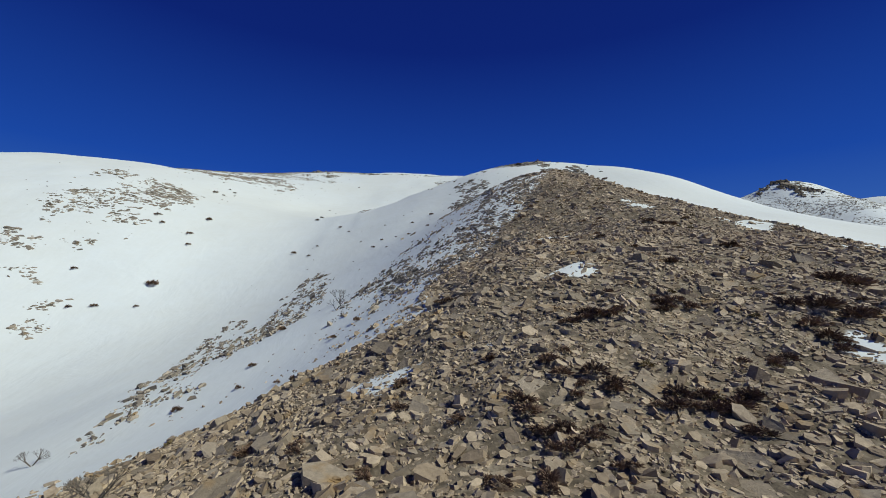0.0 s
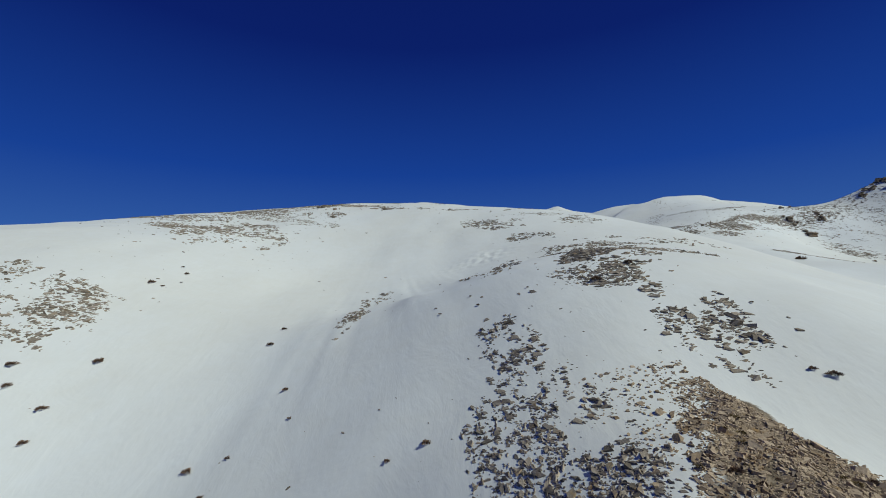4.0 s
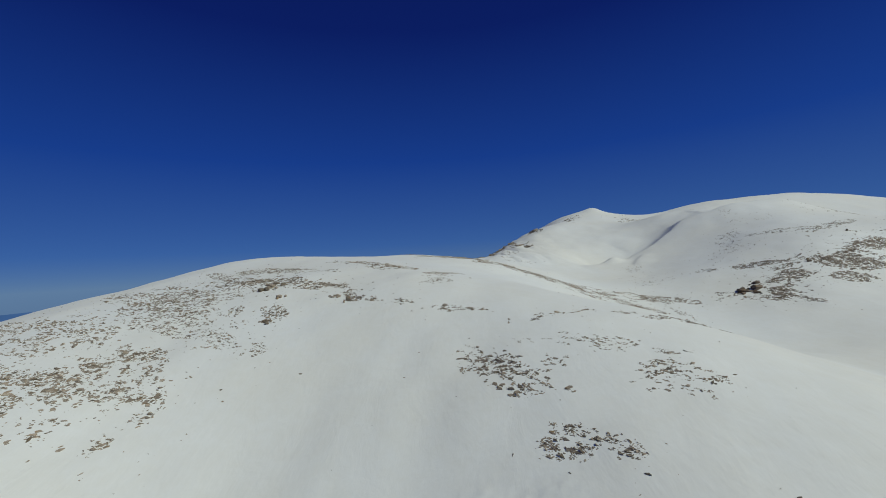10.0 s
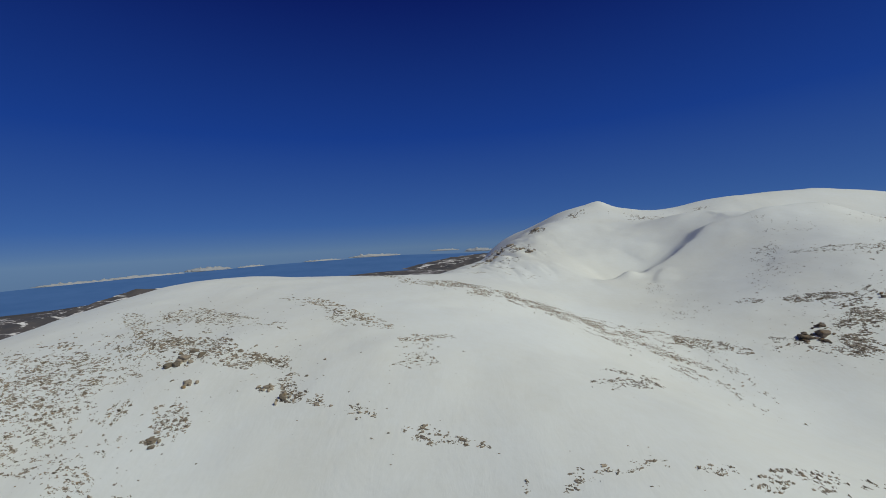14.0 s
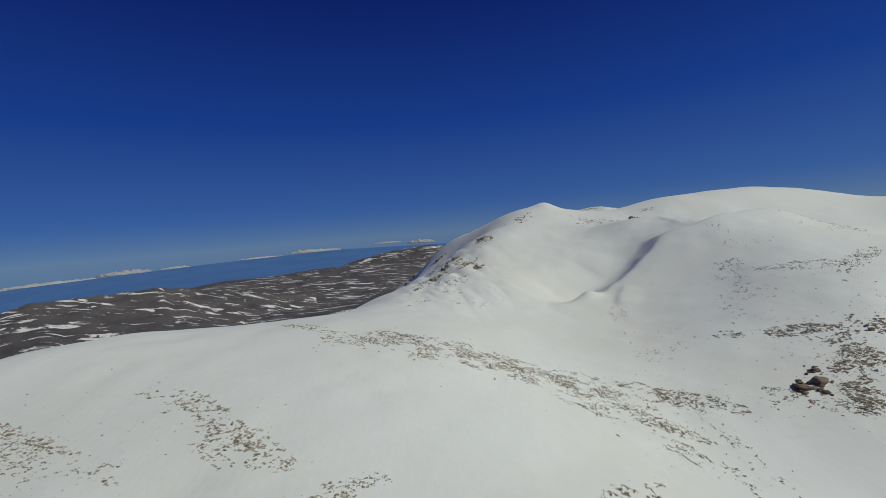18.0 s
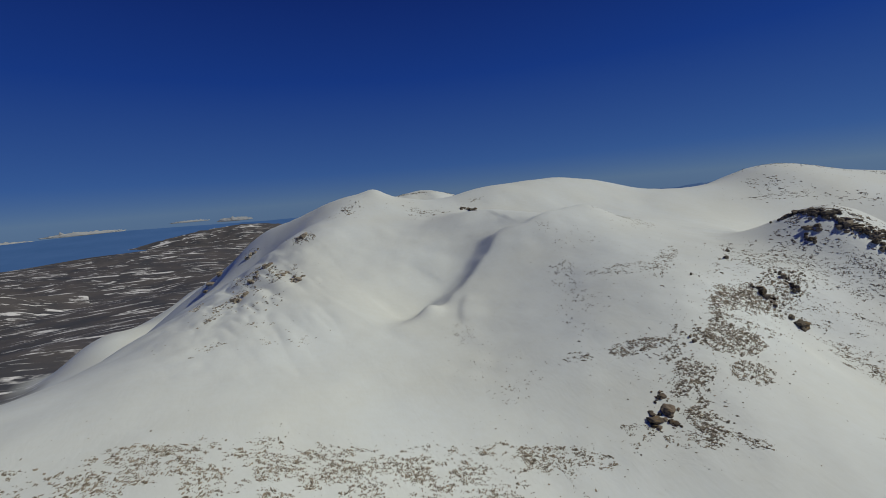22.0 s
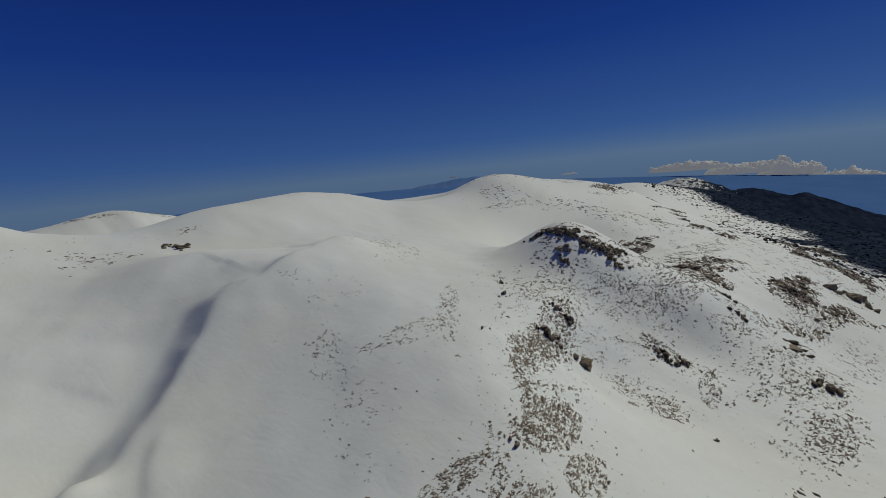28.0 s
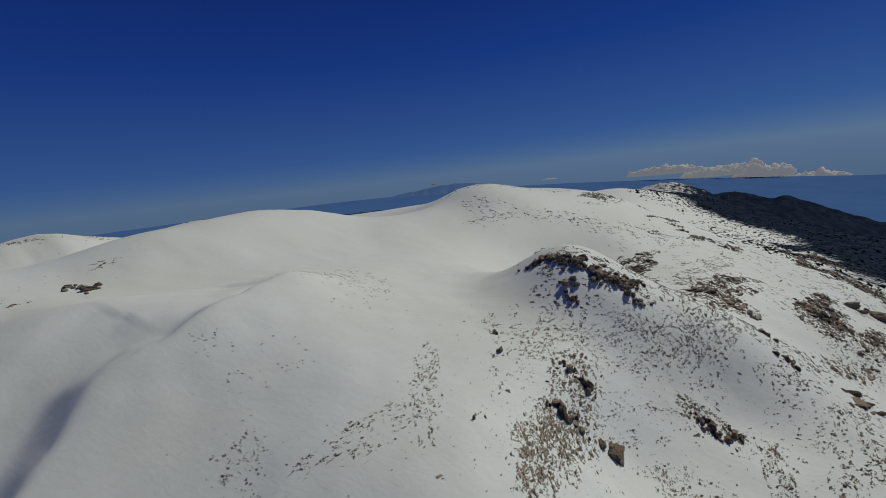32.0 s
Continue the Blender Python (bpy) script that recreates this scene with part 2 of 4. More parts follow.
SPURS = [(660, 730, 9.1), (1290, 550, 26.7), (1290, 190, -4.4), (840, 550, 13.7), (660, 10, -13.6), (930, 190, -15.9), (390, 10, -19.1), (480, 910, 21.4), (1650, 280, 9.5), (-240, 730, -28.6), (1380, 460, 16.0), (480, 10, -18.0), (1110, 190, -9.5), (1200, 370, 13.6), (-240, 910, -26.4), (-240, 280, 44.0), (120, 820, 36.4), (1560, -80, -22.7), (660, 100, -8.1), (1560, 370, 17.7), (390, 190, -31.1)]
KNOLLS = [(-70, 590, -3.6), (130, 290, -6.4), (430, 390, -27.2), (380, 740, -6.8), (-220, 990, -18.1), (-170, 490, -15.8), (630, 490, 15.0), (430, 490, -4.6), (730, 490, 11.0), (-270, 40, 8.2), (-270, 90, 8.9), (380, 890, 12.2), (-220, 90, 15.1), (180, 890, 16.2), (-70, 990, 9.4), (530, 690, -6.7), (230, 140, -11.0), (1780, 90, 10.8), (-120, 790, -11.0), (280, 940, 15.0), (-170, 990, -17.1), (430, 890, 13.4)]
HUMMOCKS = [(420, 280, 5.3), (30, 550, 9.2), (180, 760, -5.0), (120, 670, 5.4), (-60, 250, 14.6), (180, 460, 12.1), (-90, 130, 11.7), (210, 580, 14.5), (180, 340, 12.4), (570, 550, 4.4), (0, 670, 13.9), (60, 550, 10.0), (450, 550, 4.9), (330, 520, -6.7), (-270, 880, -8.9), (270, 880, 8.4), (120, 640, 12.4), (90, 250, -10.1), (-90, 340, 9.2), (-270, 850, -6.6), (-210, 880, 12.5), (120, 400, -3.6), (210, 310, -11.1), (-60, 670, -6.4), (-120, -20, -8.3), (-150, 220, 12.4), (420, 430, -8.2), (60, 640, 8.4), (-60, 400, 7.1), (30, 490, 9.5)]
HUMMOCKS_B = [(420, 250, 4.5), (300, 430, -8.6), (-60, 760, 17.5), (60, 220, 9.7), (180, 670, -5.8), (-30, 820, -9.5), (150, 820, 10.9), (420, 880, 7.8), (-90, 190, 7.6), (-30, 160, -5.2), (0, 430, 15.3), (-120, 370, 10.8), (-180, 880, 12.7), (270, 400, -3.7), (330, 490, -3.0), (-180, 970, -27.0), (60, 370, -3.5), (-90, 850, -25.9), (240, 880, 6.1), (-120, 940, 21.1), (-90, 280, 7.3), (300, 610, 14.8), (30, 670, 7.8), (690, 400, 11.1), (540, 520, 17.1), (30, 520, 11.4), (-150, 130, 13.5), (-30, 340, 11.3), (390, 430, -6.1), (210, 700, -3.0)]
HUMMOCKS_C = [(-60, 10, -4.6), (0, 220, 17.9), (90, 610, 21.8), (60, 160, 11.2), (330, 220, -9.6), (-60, 700, -8.0), (90, 430, -1.0), (-90, 760, 16.1), (-150, 310, 21.9), (120, 160, -9.4), (-90, 910, 20.2), (0, 310, 11.2), (-210, 910, 19.0), (210, 280, -13.6), (60, 280, -5.4), (-90, -20, -11.0), (-180, 220, 5.4), (0, 700, 11.7), (120, 550, 1.7), (210, 610, 8.0), (240, 790, 19.1), (0, 730, 10.2), (360, 610, 8.2), (-90, 700, -15.0), (210, 520, -12.5), (480, 610, -13.2), (150, 490, 11.7), (245, 592, 3.0), (310, 598, 3.5), (190, 692, -15.0), (255, 695, -15.0), (320, 705, -13.0), (390, 730, -9.0)]
HUMMOCKS += HUMMOCKS_B + HUMMOCKS_C
BUMPS = [(30, 46, 2.9), (246, 316, -2.6), (-24, -8, 3.8), (300, 352, 11.6), (-24, 64, -4.0), (336, 352, 5.5), (318, 370, 7.9), (30, 100, 9.1), (-6, 100, 5.5), (282, 352, 7.5), (12, 64, 6.8), (336, 370, 6.2), (318, 298, 6.3), (12, 118, 4.0), (-42, 64, -3.6), (300, 298, 5.6), (-78, 100, 3.0), (246, 352, 3.1), (12, 10, 4.3), (-46, 500, 9.0), (-52, 455, 7.0), (-36, 550, 9.0), (-58, 600, 9.0), (-40, 640, 8.0)]
SWELLS = [(214, 453, 3.4), (76, 410, -1.4), (138, 442, 2.6), (170, 446, 2.0), (152, 495, 1.5), (203, 440, 1.4), (108, 338, 1.0), (130, 333, -1.5), (212, 324, -2.0), (221, 336, 2.6), (282, 336, 4.8), (283, 352, 1.7), (297, 336, -2.6), (253, 301, 2.4), (262, 294, -5.8), (218, 322, -4.6), (227, 331, 3.4), (64, 297, -0.8)]
# ---- end of landforms ----
# small swells of the bare spur
SPUR_KNOBS = [(-16, 22, -0.2), (-16, 28, -0.2), (-10, 16, -0.2), (-10, 22, -0.6), (-10, 28, -0.5), (-10, 46, -0.3), (-10, 52, -0.2), (-4, 22, -0.2), (-4, 28, -0.2), (-4, 46, -0.2), (-4, 70, -0.2), (-4, 76, -0.3), (2, 16, 0.3), (2, 22, 0.6), (2, 28, 0.5), (2, 52, 0.2), (2, 58, 0.3), (2, 70, -0.4), (2, 76, -0.4), (8, 4, -0.2), (8, 10, -0.4), (8, 16, -0.2), (8, 22, 0.3), (8, 28, 0.4), (8, 46, 0.3), (8, 52, 0.6), (8, 58, 0.8), (8, 64, 0.4), (8, 70, -0.3), (8, 76, -0.4), (8, 82, 0.2), (14, 4, -0.2)]
SPUR_KNOBS_B = [(14, 10, -0.5), (14, 16, -0.5), (14, 34, -0.2), (14, 46, 0.5), (14, 52, 0.7), (14, 58, 0.9), (14, 64, 0.5), (14, 70, -0.2), (14, 76, -0.4), (14, 82, 0.2), (20, 10, -0.2), (20, 16, -0.3), (20, 46, 0.3), (20, 52, 0.2), (20, 58, 0.3), (20, 70, -0.5), (20, 76, -0.5), (26, 40, 0.2), (26, 52, -0.5), (26, 58, -0.2), (26, 64, -0.2), (26, 70, -0.6), (26, 76, -0.5), (32, 28, -0.4), (32, 34, -0.4), (32, 46, -0.2), (32, 52, -0.7), (32, 58, -0.3), (32, 82, 0.3), (38, 28, -0.4), (38, 34, -0.5), (38, 40, -0.2)]
SPUR_KNOBS_C = [(38, 52, -0.3), (38, 64, 0.2), (38, 70, 0.3), (38, 76, 0.5), (38, 82, 0.6), (44, 28, -0.2), (44, 34, -0.3), (44, 64, 0.2), (44, 70, 0.4), (44, 76, 0.5), (44, 82, 0.5), (50, 70, 0.2), (50, 76, 0.3), (50, 82, 0.2)]
BREADTHS = ((420, MASSIFS), (230, RIDGES), (130, SPURS), (75, KNOLLS), (42, HUMMOCKS), (24, BUMPS), (15, SWELLS), (7, SPUR_KNOBS + SPUR_KNOBS_B + SPUR_KNOBS_C))
VIEW = (15.0, 220.0, 115.0)            # middle of the flight, from which the distance is laid out


def lattice(x, y, cell, seed):
    """Smooth random relief, -1 to 1, with bumps about one cell across."""
    u, v = x / cell, y / cell
    i, j = np.floor(u), np.floor(v)
    fu, fv = u - i, v - j
    fu, fv = fu * fu * (3 - 2 * fu), fv * fv * (3 - 2 * fv)

    def at(a, b):
        h = np.sin(a * 127.1 + b * 311.7 + seed * 74.7) * 43758.5453
        return (h - np.floor(h)) * 2 - 1
    return (at(i, j) * (1 - fu) + at(i + 1, j) * fu) * (1 - fv) + (at(i, j + 1) * (1 - fu) + at(i + 1, j + 1) * fu) * fv


# the drifted bank along the gully, from its head down to the mound at its foot
BANK = ((232, 457), (212, 450), (184, 442), (160, 438), (138, 441), (126, 432), (111, 421), (97, 413), (84, 406), (71, 399), (57, 391))
SCARP = ((101, 409), (94, 402), (90, 395), (88, 388))      # small crescent step behind the mound


def beside(x, y, line):
    """Distance to a line of points, signed (positive on its left hand), and how far along it, 0 to 1."""
    best, side, along = np.full_like(x, 1e9), np.zeros_like(x), np.zeros_like(x)
    for k in range(len(line) - 1):
        (ax, ay), (bx, by) = line[k], line[k + 1]
        dx, dy = bx - ax, by - ay
        t = np.clip(((x - ax) * dx + (y - ay) * dy) / (dx * dx + dy * dy), 0, 1)
        px, py = x - ax - t * dx, y - ay - t * dy
        d = np.hypot(px, py)
        near = d < best
        side = np.where(near, np.sign(dx * py - dy * px), side)
        along = np.where(near, (k + t) / (len(line) - 1), along)
        best = np.where(near, d, best)
    return best * side, along


def spur_edges(y):
    """The bare spur's two edges: x on its left and on its right at y."""
    lo = np.interp(y, (-30, 6, 14, 18, 20, 21.5, 24, 36, 46, 55, 68, 74), (-28, -23, -18, -15.5, -10, -4, -1.5, 4, 8, 12, 16, 19))
    hi = np.interp(y, (-30, 0, 20, 30, 45, 52, 60, 66, 74), (60, 60, 45, 37, 31, 28, 26, 22, 19))
    return lo, hi


def pockets(x, y):
    """Hollows between the stones where snow still lies, 0 to 1."""
    return np.clip((lattice(x * 0.7, y * 1.3, 4.5, 41) + 0.55 * lattice(x, y, 1.7, 42) - np.interp(y, (8, 32, 60), (0.64, 0.57, 0.50))) * 3.5, 0, 1)


def bare_spur(x, y):
    lo, hi = spur_edges(y)
    wob = 3.2 * lattice(x, y, 6.5, 3) + 1.8 * lattice(x, y, 2.6, 4)
    return np.clip((np.minimum(x - lo, hi - x) + wob) / 2.5, 0, 1) * (y < 74)


APEX = (-40.0, 240.0)                   # head of the snow face, where its runnels begin


def relief(x, y):
    """Small relief on top of the landforms: drifts, stony ground, melt runnels, the gully bank."""
    z = 0.5 * lattice(x, y, 22, 1) + 0.22 * lattice(x, y, 8, 2) + np.clip((y - 300) / 60, 0, 1) * 1.3 * lattice(x, y, 46, 25)
    z += bare_spur(x, y) * (0.35 * lattice(x, y, 3.2, 5) + 0.18 * lattice(x, y, 1.4, 6))
    # runnels that fan out down the steep snow face
    turn, down = np.arctan2(x - APEX[0], APEX[1] - y), np.hypot(x - APEX[0], APEX[1] - y)
    face = np.exp(-((x + 16) / 20) ** 2 - ((y - 118) / 34) ** 2) * (y < APEX[1])
    line = lattice(turn / 0.026 + 1.2 * lattice(x, y, 26, 9), down * 0.02, 1.0, 10) + 0.6 * lattice(turn / 0.011, down * 0.03, 1.0, 11)
    z += face * 0.30 * line * (0.55 + 0.45 * lattice(x, y, 11, 13))
    # old avalanche lumps
    lumps = np.exp(-((x - 4 - 0.6 * (y - 158)) / 9) ** 4 - ((y - 158) / 6) ** 4)
    z += lumps * (0.5 * np.abs(lattice(x * 1.3 + y * 0.5, y * 0.6 - x * 0.2, 1.25, 12)) + 0.12 * lattice(x, y, 1.2, 14))
    d, along = beside(x, y, BANK)
    d = d + 1.6 * lattice(x, y, 15, 16) + 0.7 * lattice(x, y, 6, 17)
    ends = np.clip(along * 9, 0, 1) * np.clip((1 - along) * 8, 0, 1) ** 0.7
    deep = np.interp(along, (0, 0.12, 0.35, 0.6, 0.85, 1.0), (2.0, 3.5, 5.0, 6.0, 5.5, 2.0))
    # a rounded bank above, and below its crisp lip the gully's scooped floor
    fall = np.sin(np.clip(-d / (8.0 + 1.3 * deep), 0, 1) * 1.5708) ** 1.15
    out = np.exp(-(np.maximum(-d - 14, 0) / 26) ** 2)
    z += ends * np.where(d > 0, 1.3 * np.exp(-(d / 20) ** 2), 1.3 * (1 - fall) - deep * fall * out)
    z += ends * np.exp(-((d + 30) / 16) ** 2) * 0.7 * lattice(d, along * 260, 24, 18)
    z += 3.2 * np.exp(-((x - 79) / 6) ** 2 - ((y - 404) / 5) ** 2)      # mound at its foot
    d, along = beside(x, y, SCARP)
    z += np.clip(along * 5, 0, 1) * np.clip((1 - along) * 5, 0, 1) * 0.9 * np.clip(0.5 + d / 2.2, 0, 1) * np.exp(-(d / 9) ** 2)
    # blown-out pit at the head of the gully
    z -= 2.6 * np.exp(-((x - 204) / 8) ** 2 - ((y - 455) / 5) ** 2)
    # knob on the massif's crest, and the ribs of its steep edge
    z += 4.0 * np.exp(-((x - 110) / 11) ** 2 - ((y - 613) / 12) ** 2)
    steep = np.exp(-((x - 4) / 30) ** 2 - ((y - 465) / 75) ** 2)
    z += steep * (2.6 * np.abs(lattice(x * 1.0 + y * 0.25, y * 0.35, 13, 19)) + 0.9 * np.abs(lattice(x + y * 0.3, y * 0.6, 5, 20)) - 1.0)
    # ledges and drifts of the high plateau beyond
    high = np.clip((y - 660) / 120, 0, 1) * np.clip((x - 60) / 60, 0, 1)
    z += high * (3.2 * np.abs(lattice(x, y * 1.5, 48, 23)) + 1.3 * np.abs(lattice(x, y * 1.5, 17, 24)) - 1.6)
    return z


RIM_AZ, RIM_EL = (-180, -60, -45, -30, -14, 0, 45, 62, 73, 88, 102, 125, 180), (-4.0, -2.6, -2.1, -1.6, -1.3, -1.7, -1.6, -1.9, -2.4, -3.3, -4.2, -5.0, -4.0)


def rim(az):
    return np.interp(az, RIM_AZ, RIM_EL)


def far_level(x, y):
    """Height of the low country: falls away from the mountain, then lies along the line of sight to the sea's edge."""
    r = np.hypot(x - VIEW[0], y - VIEW[1]) + 1
    az = np.degrees(np.arctan2(x - VIEW[0], y - VIEW[1]))
    drop = np.interp(r, (600, 1000, 1600, 2400, 3000, 3300, 3700, 5000), (15.4, 11.5, 7.8, 4.6, 2.6, 2.3, 3.6, 4.0)) - rim(az) + np.interp(az, (70, 88, 150, 180), (0, 5.5, 5.5, 0)) * np.clip((r - 1500) / 600, 0, 1)
    return VIEW[2] - r * np.tan(np.radians(drop)), r


def land(x, y):
    """Height of the ground at arrays x, y."""
    low, r = far_level(x, y)
    az = np.degrees(np.arctan2(x - VIEW[0], y - VIEW[1]))
    k = np.clip((r - np.interp(az, (-180, -10, 10, 60, 90, 99, 112, 150, 180), (700, 650, 1000, 1700, 1650, 1150, 850, 700, 700))) / 500, 0, 1)
    k = k * k * (3 - 2 * k)
    z = -60.0 * (1 - k) + low * k
    for s, group in BREADTHS:
        for cx, cy, h in group:
            z += h * np.exp(-((x - cx) ** 2 + (y - cy) ** 2) / (2 * s * s))
    near = np.clip((900 - r) / 300, 0, 1)
    z += near * relief(x, y)
    return z + (1 - near) * np.minimum(r / 2000, 1) * (22 * lattice(x, y, 420, 21) + 9 * lattice(x, y, 150, 22))


def spot(x, y):
    return float(land(np.array([float(x)]), np.array([float(y)]))[0])


# ---- where stones show through the snow: x, y, half length, half breadth, heading, cover, stone size ----
# ---- patches ----
BAND = [(-22, 31, 8.0, 1.3, 112, 0.65, 0.7), (-23, 43, 13.2, 2.4, 108, 0.72, 0.7), (-19, 54, 11.4, 3.3, 95, 0.65, 0.7), (-4, 42, 9.4, 3.8, 82, 0.59, 0.7),
    (-2, 36, 5.4, 2.7, 102, 0.65, 0.6), (3, 39, 7.9, 3.2, 92, 0.65, 0.6), (7, 49, 6.0, 3.1, 81, 0.65, 0.6), (3, 45, 5.1, 3.6, 126, 0.59, 0.6),
    (7, 70, 8.7, 4.2, 96, 0.39, 0.6), (4, 63, 6.1, 2.7, 112, 0.52, 0.6), (9, 60, 5.4, 2.9, 88, 0.78, 0.5), (6, 82, 4.6, 2.7, 95, 0.33, 0.7)]
LEFT = [(-81, 115, 12.1, 6.5, 170, 0.52, 1.0), (-70, 105, 5.6, 4.0, 179, 0.60, 1.0), (-79, 106, 7.6, 3.8, 150, 0.45, 1.0), (-86, 179, 19.9, 13.7, 133, 0.60, 1.1),
    (-76, 78, 7.3, 4.8, 162, 0.52, 1.0), (-77, 95, 9.5, 6.6, 175, 0.52, 1.0), (-77, 109, 8.9, 6.6, 169, 0.38, 1.0), (-71, 70, 3.8, 2.5, 171, 0.68, 1.0),
    (-60, 64, 1.7, 1.1, 47, 0.75, 0.8), (-57, 59, 1.9, 1.5, 148, 0.75, 0.8), (-22, 122, 14.3, 1.6, 96, 0.52, 0.8), (-20, 113, 5.5, 1.4, 87, 0.60, 0.8),
    (-20, 137, 8.1, 1.4, 95, 0.52, 0.8)]
FACE = [(17, 105, 7.2, 1.9, 72, 0.70, 0.8), (21, 106, 10.3, 2.7, 67, 0.55, 0.9), (19, 96, 3.5, 2.0, 64, 0.50, 0.9), (21, 93, 2.5, 1.9, -144, 0.60, 0.9),
    (18, 89, 2.6, 1.5, 167, 0.60, 0.9), (37, 180, 6.7, 4.1, 172, 0.25, 0.7), (25, 192, 12.2, 2.1, 167, 0.20, 0.6), (16, 169, 4.9, 2.4, 155, 0.50, 0.8),
    (23, 165, 3.2, 1.8, 114, 0.45, 0.8), (28, 157, 3.9, 1.3, 162, 0.50, 0.7), (37, 157, 3.0, 1.1, 179, 0.50, 0.7), (36, 151, 4.2, 1.6, -179, 0.55, 0.7)]
RIB = [(23, 84, 8.1, 2.9, 94, 0.74, 0.8), (24, 78, 3.6, 2.1, 100, 0.68, 0.7), (6, 75, 10.8, 4.5, 95, 0.41, 0.7), (8, 62, 11.3, 3.9, 88, 0.47, 0.6),
    (19, 91, 2.6, 1.9, 52, 0.81, 0.7), (18, 89, 2.3, 1.1, 162, 0.81, 0.7), (15, 93, 3.1, 1.9, 61, 0.34, 0.7)]
FACE_B = [(20, 133, 14.3, 3.9, 74, 0.50, 0.9), (30, 118, 8.8, 3.2, 70, 0.40, 0.9), (26, 101, 3.6, 2.1, 54, 0.40, 0.9), (14, 93, 2.6, 1.9, 111, 0.20, 0.8),
    (7, 112, 9.0, 1.9, 85, 0.30, 0.9), (9, 137, 8.1, 2.7, 78, 0.30, 0.9), (1, 117, 9.5, 1.8, 98, 0.20, 0.9), (36, 113, 4.4, 2.3, -144, 0.40, 0.9),
    (7, 185, 8.5, 3.3, 147, 0.30, 1.1), (55, 153, 7.5, 4.7, 178, 0.25, 0.9)]
CREST = [(-66, 239, 17.2, 3.7, 165, 0.50, 0.9), (-46, 232, 9.3, 1.6, 150, 0.50, 0.8), (-39, 226, 4.0, 1.6, 137, 0.60, 0.8), (-29, 220, 3.7, 0.9, 160, 0.50, 0.8),
    (-16, 216, 6.3, 1.2, 161, 0.40, 0.8), (-42, 261, 14.5, 4.4, 152, 0.20, 0.7), (-14, 236, 5.2, 4.0, 178, 0.20, 0.6), (-76, 259, 9.7, 3.8, 162, 0.20, 0.6),
    (-60, 252, 5.7, 2.1, 171, 0.20, 0.6)]
DOME = [(-12, 214, 10.7, 1.4, 164, 0.40, 0.8), (22, 206, 11.2, 2.0, -169, 0.35, 0.7), (51, 213, 13.3, 1.9, -148, 0.30, 0.7), (35, 250, 16.9, 2.7, 55, 0.25, 0.7),
    (3, 189, 6.8, 2.5, 158, 0.40, 0.9), (9, 184, 3.9, 2.4, 145, 0.55, 0.9), (17, 186, 3.2, 1.5, 173, 0.30, 0.8), (-14, 247, 6.2, 3.7, -164, 0.35, 0.6),
    (-40, 263, 7.1, 3.3, 148, 0.30, 0.8), (-59, 277, 15.4, 2.6, 151, 0.20, 0.8)]
RIDGE = [(-29, 316, 8.0, 6.3, 152, 0.25, 0.7), (-15, 318, 10.2, 6.8, 158, 0.40, 0.7), (1, 310, 9.6, 6.6, 170, 0.45, 0.7), (13, 315, 9.4, 5.5, 177, 0.50, 0.7),
    (29, 314, 11.9, 5.9, -172, 0.50, 0.7), (49, 314, 10.7, 6.7, 172, 0.50, 0.7), (63, 313, 8.2, 5.4, 165, 0.55, 0.7), (79, 310, 9.4, 2.8, 152, 0.55, 0.7),
    (43, 304, 7.2, 4.7, 175, 0.30, 0.7), (55, 302, 8.1, 3.9, 156, 0.35, 0.7), (67, 297, 6.6, 2.5, 146, 0.35, 0.7), (6, 322, 20.1, 3.0, 174, 0.25, 0.7)]
RIDGE_B = [(-43, 329, 12.8, 2.5, 147, 0.25, 0.7), (62, 289, 5.7, 3.2, 126, 0.40, 0.7), (70, 281, 5.1, 2.3, 122, 0.30, 0.7), (39, 264, 8.2, 1.7, -147, 0.30, 0.8),
    (72, 271, 5.2, 2.9, 129, 0.25, 0.7), (79, 296, 16.1, 2.0, 94, 0.20, 0.7)]
OUTCROP = [(130, 331, 8.1, 2.4, 164, 0.52, 0.8), (172, 321, 13.4, 3.1, 180, 0.59, 0.9), (109, 339, 3.5, 2.3, 145, 0.52, 0.8), (218, 336, 15.1, 6.5, -169, 0.65, 1.2),
    (190, 335, 16.9, 4.4, -170, 0.45, 0.9), (196, 337, 13.5, 5.6, -178, 0.65, 0.8), (163, 322, 10.6, 6.9, 179, 0.90, 0.9), (140, 326, 7.2, 2.5, -155, 0.65, 0.8),
    (131, 314, 9.2, 4.0, -173, 0.90, 0.8), (153, 307, 5.6, 3.5, 176, 0.78, 0.8), (127, 309, 5.1, 3.4, -176, 0.90, 0.9)]
OUTCROP_B = [(185, 334, 13.2, 4.8, -175, 0.59, 1.0), (123, 300, 5.1, 3.6, 125, 0.90, 0.8), (125, 293, 5.4, 1.4, 136, 0.78, 0.8), (104, 306, 5.5, 3.7, 162, 0.45, 0.7),
    (114, 299, 5.3, 2.2, 149, 0.65, 0.8), (128, 332, 6.5, 2.7, 165, 0.65, 0.7), (215, 300, 8.3, 4.5, 121, 0.45, 0.9), (252, 300, 7.3, 4.6, 95, 0.65, 1.1),
    (164, 273, 6.0, 3.7, 176, 0.59, 0.8), (241, 284, 8.5, 2.8, -177, 0.52, 0.9), (179, 264, 7.7, 2.3, -179, 0.65, 0.8), (218, 311, 7.8, 3.1, 144, 0.33, 0.8)]
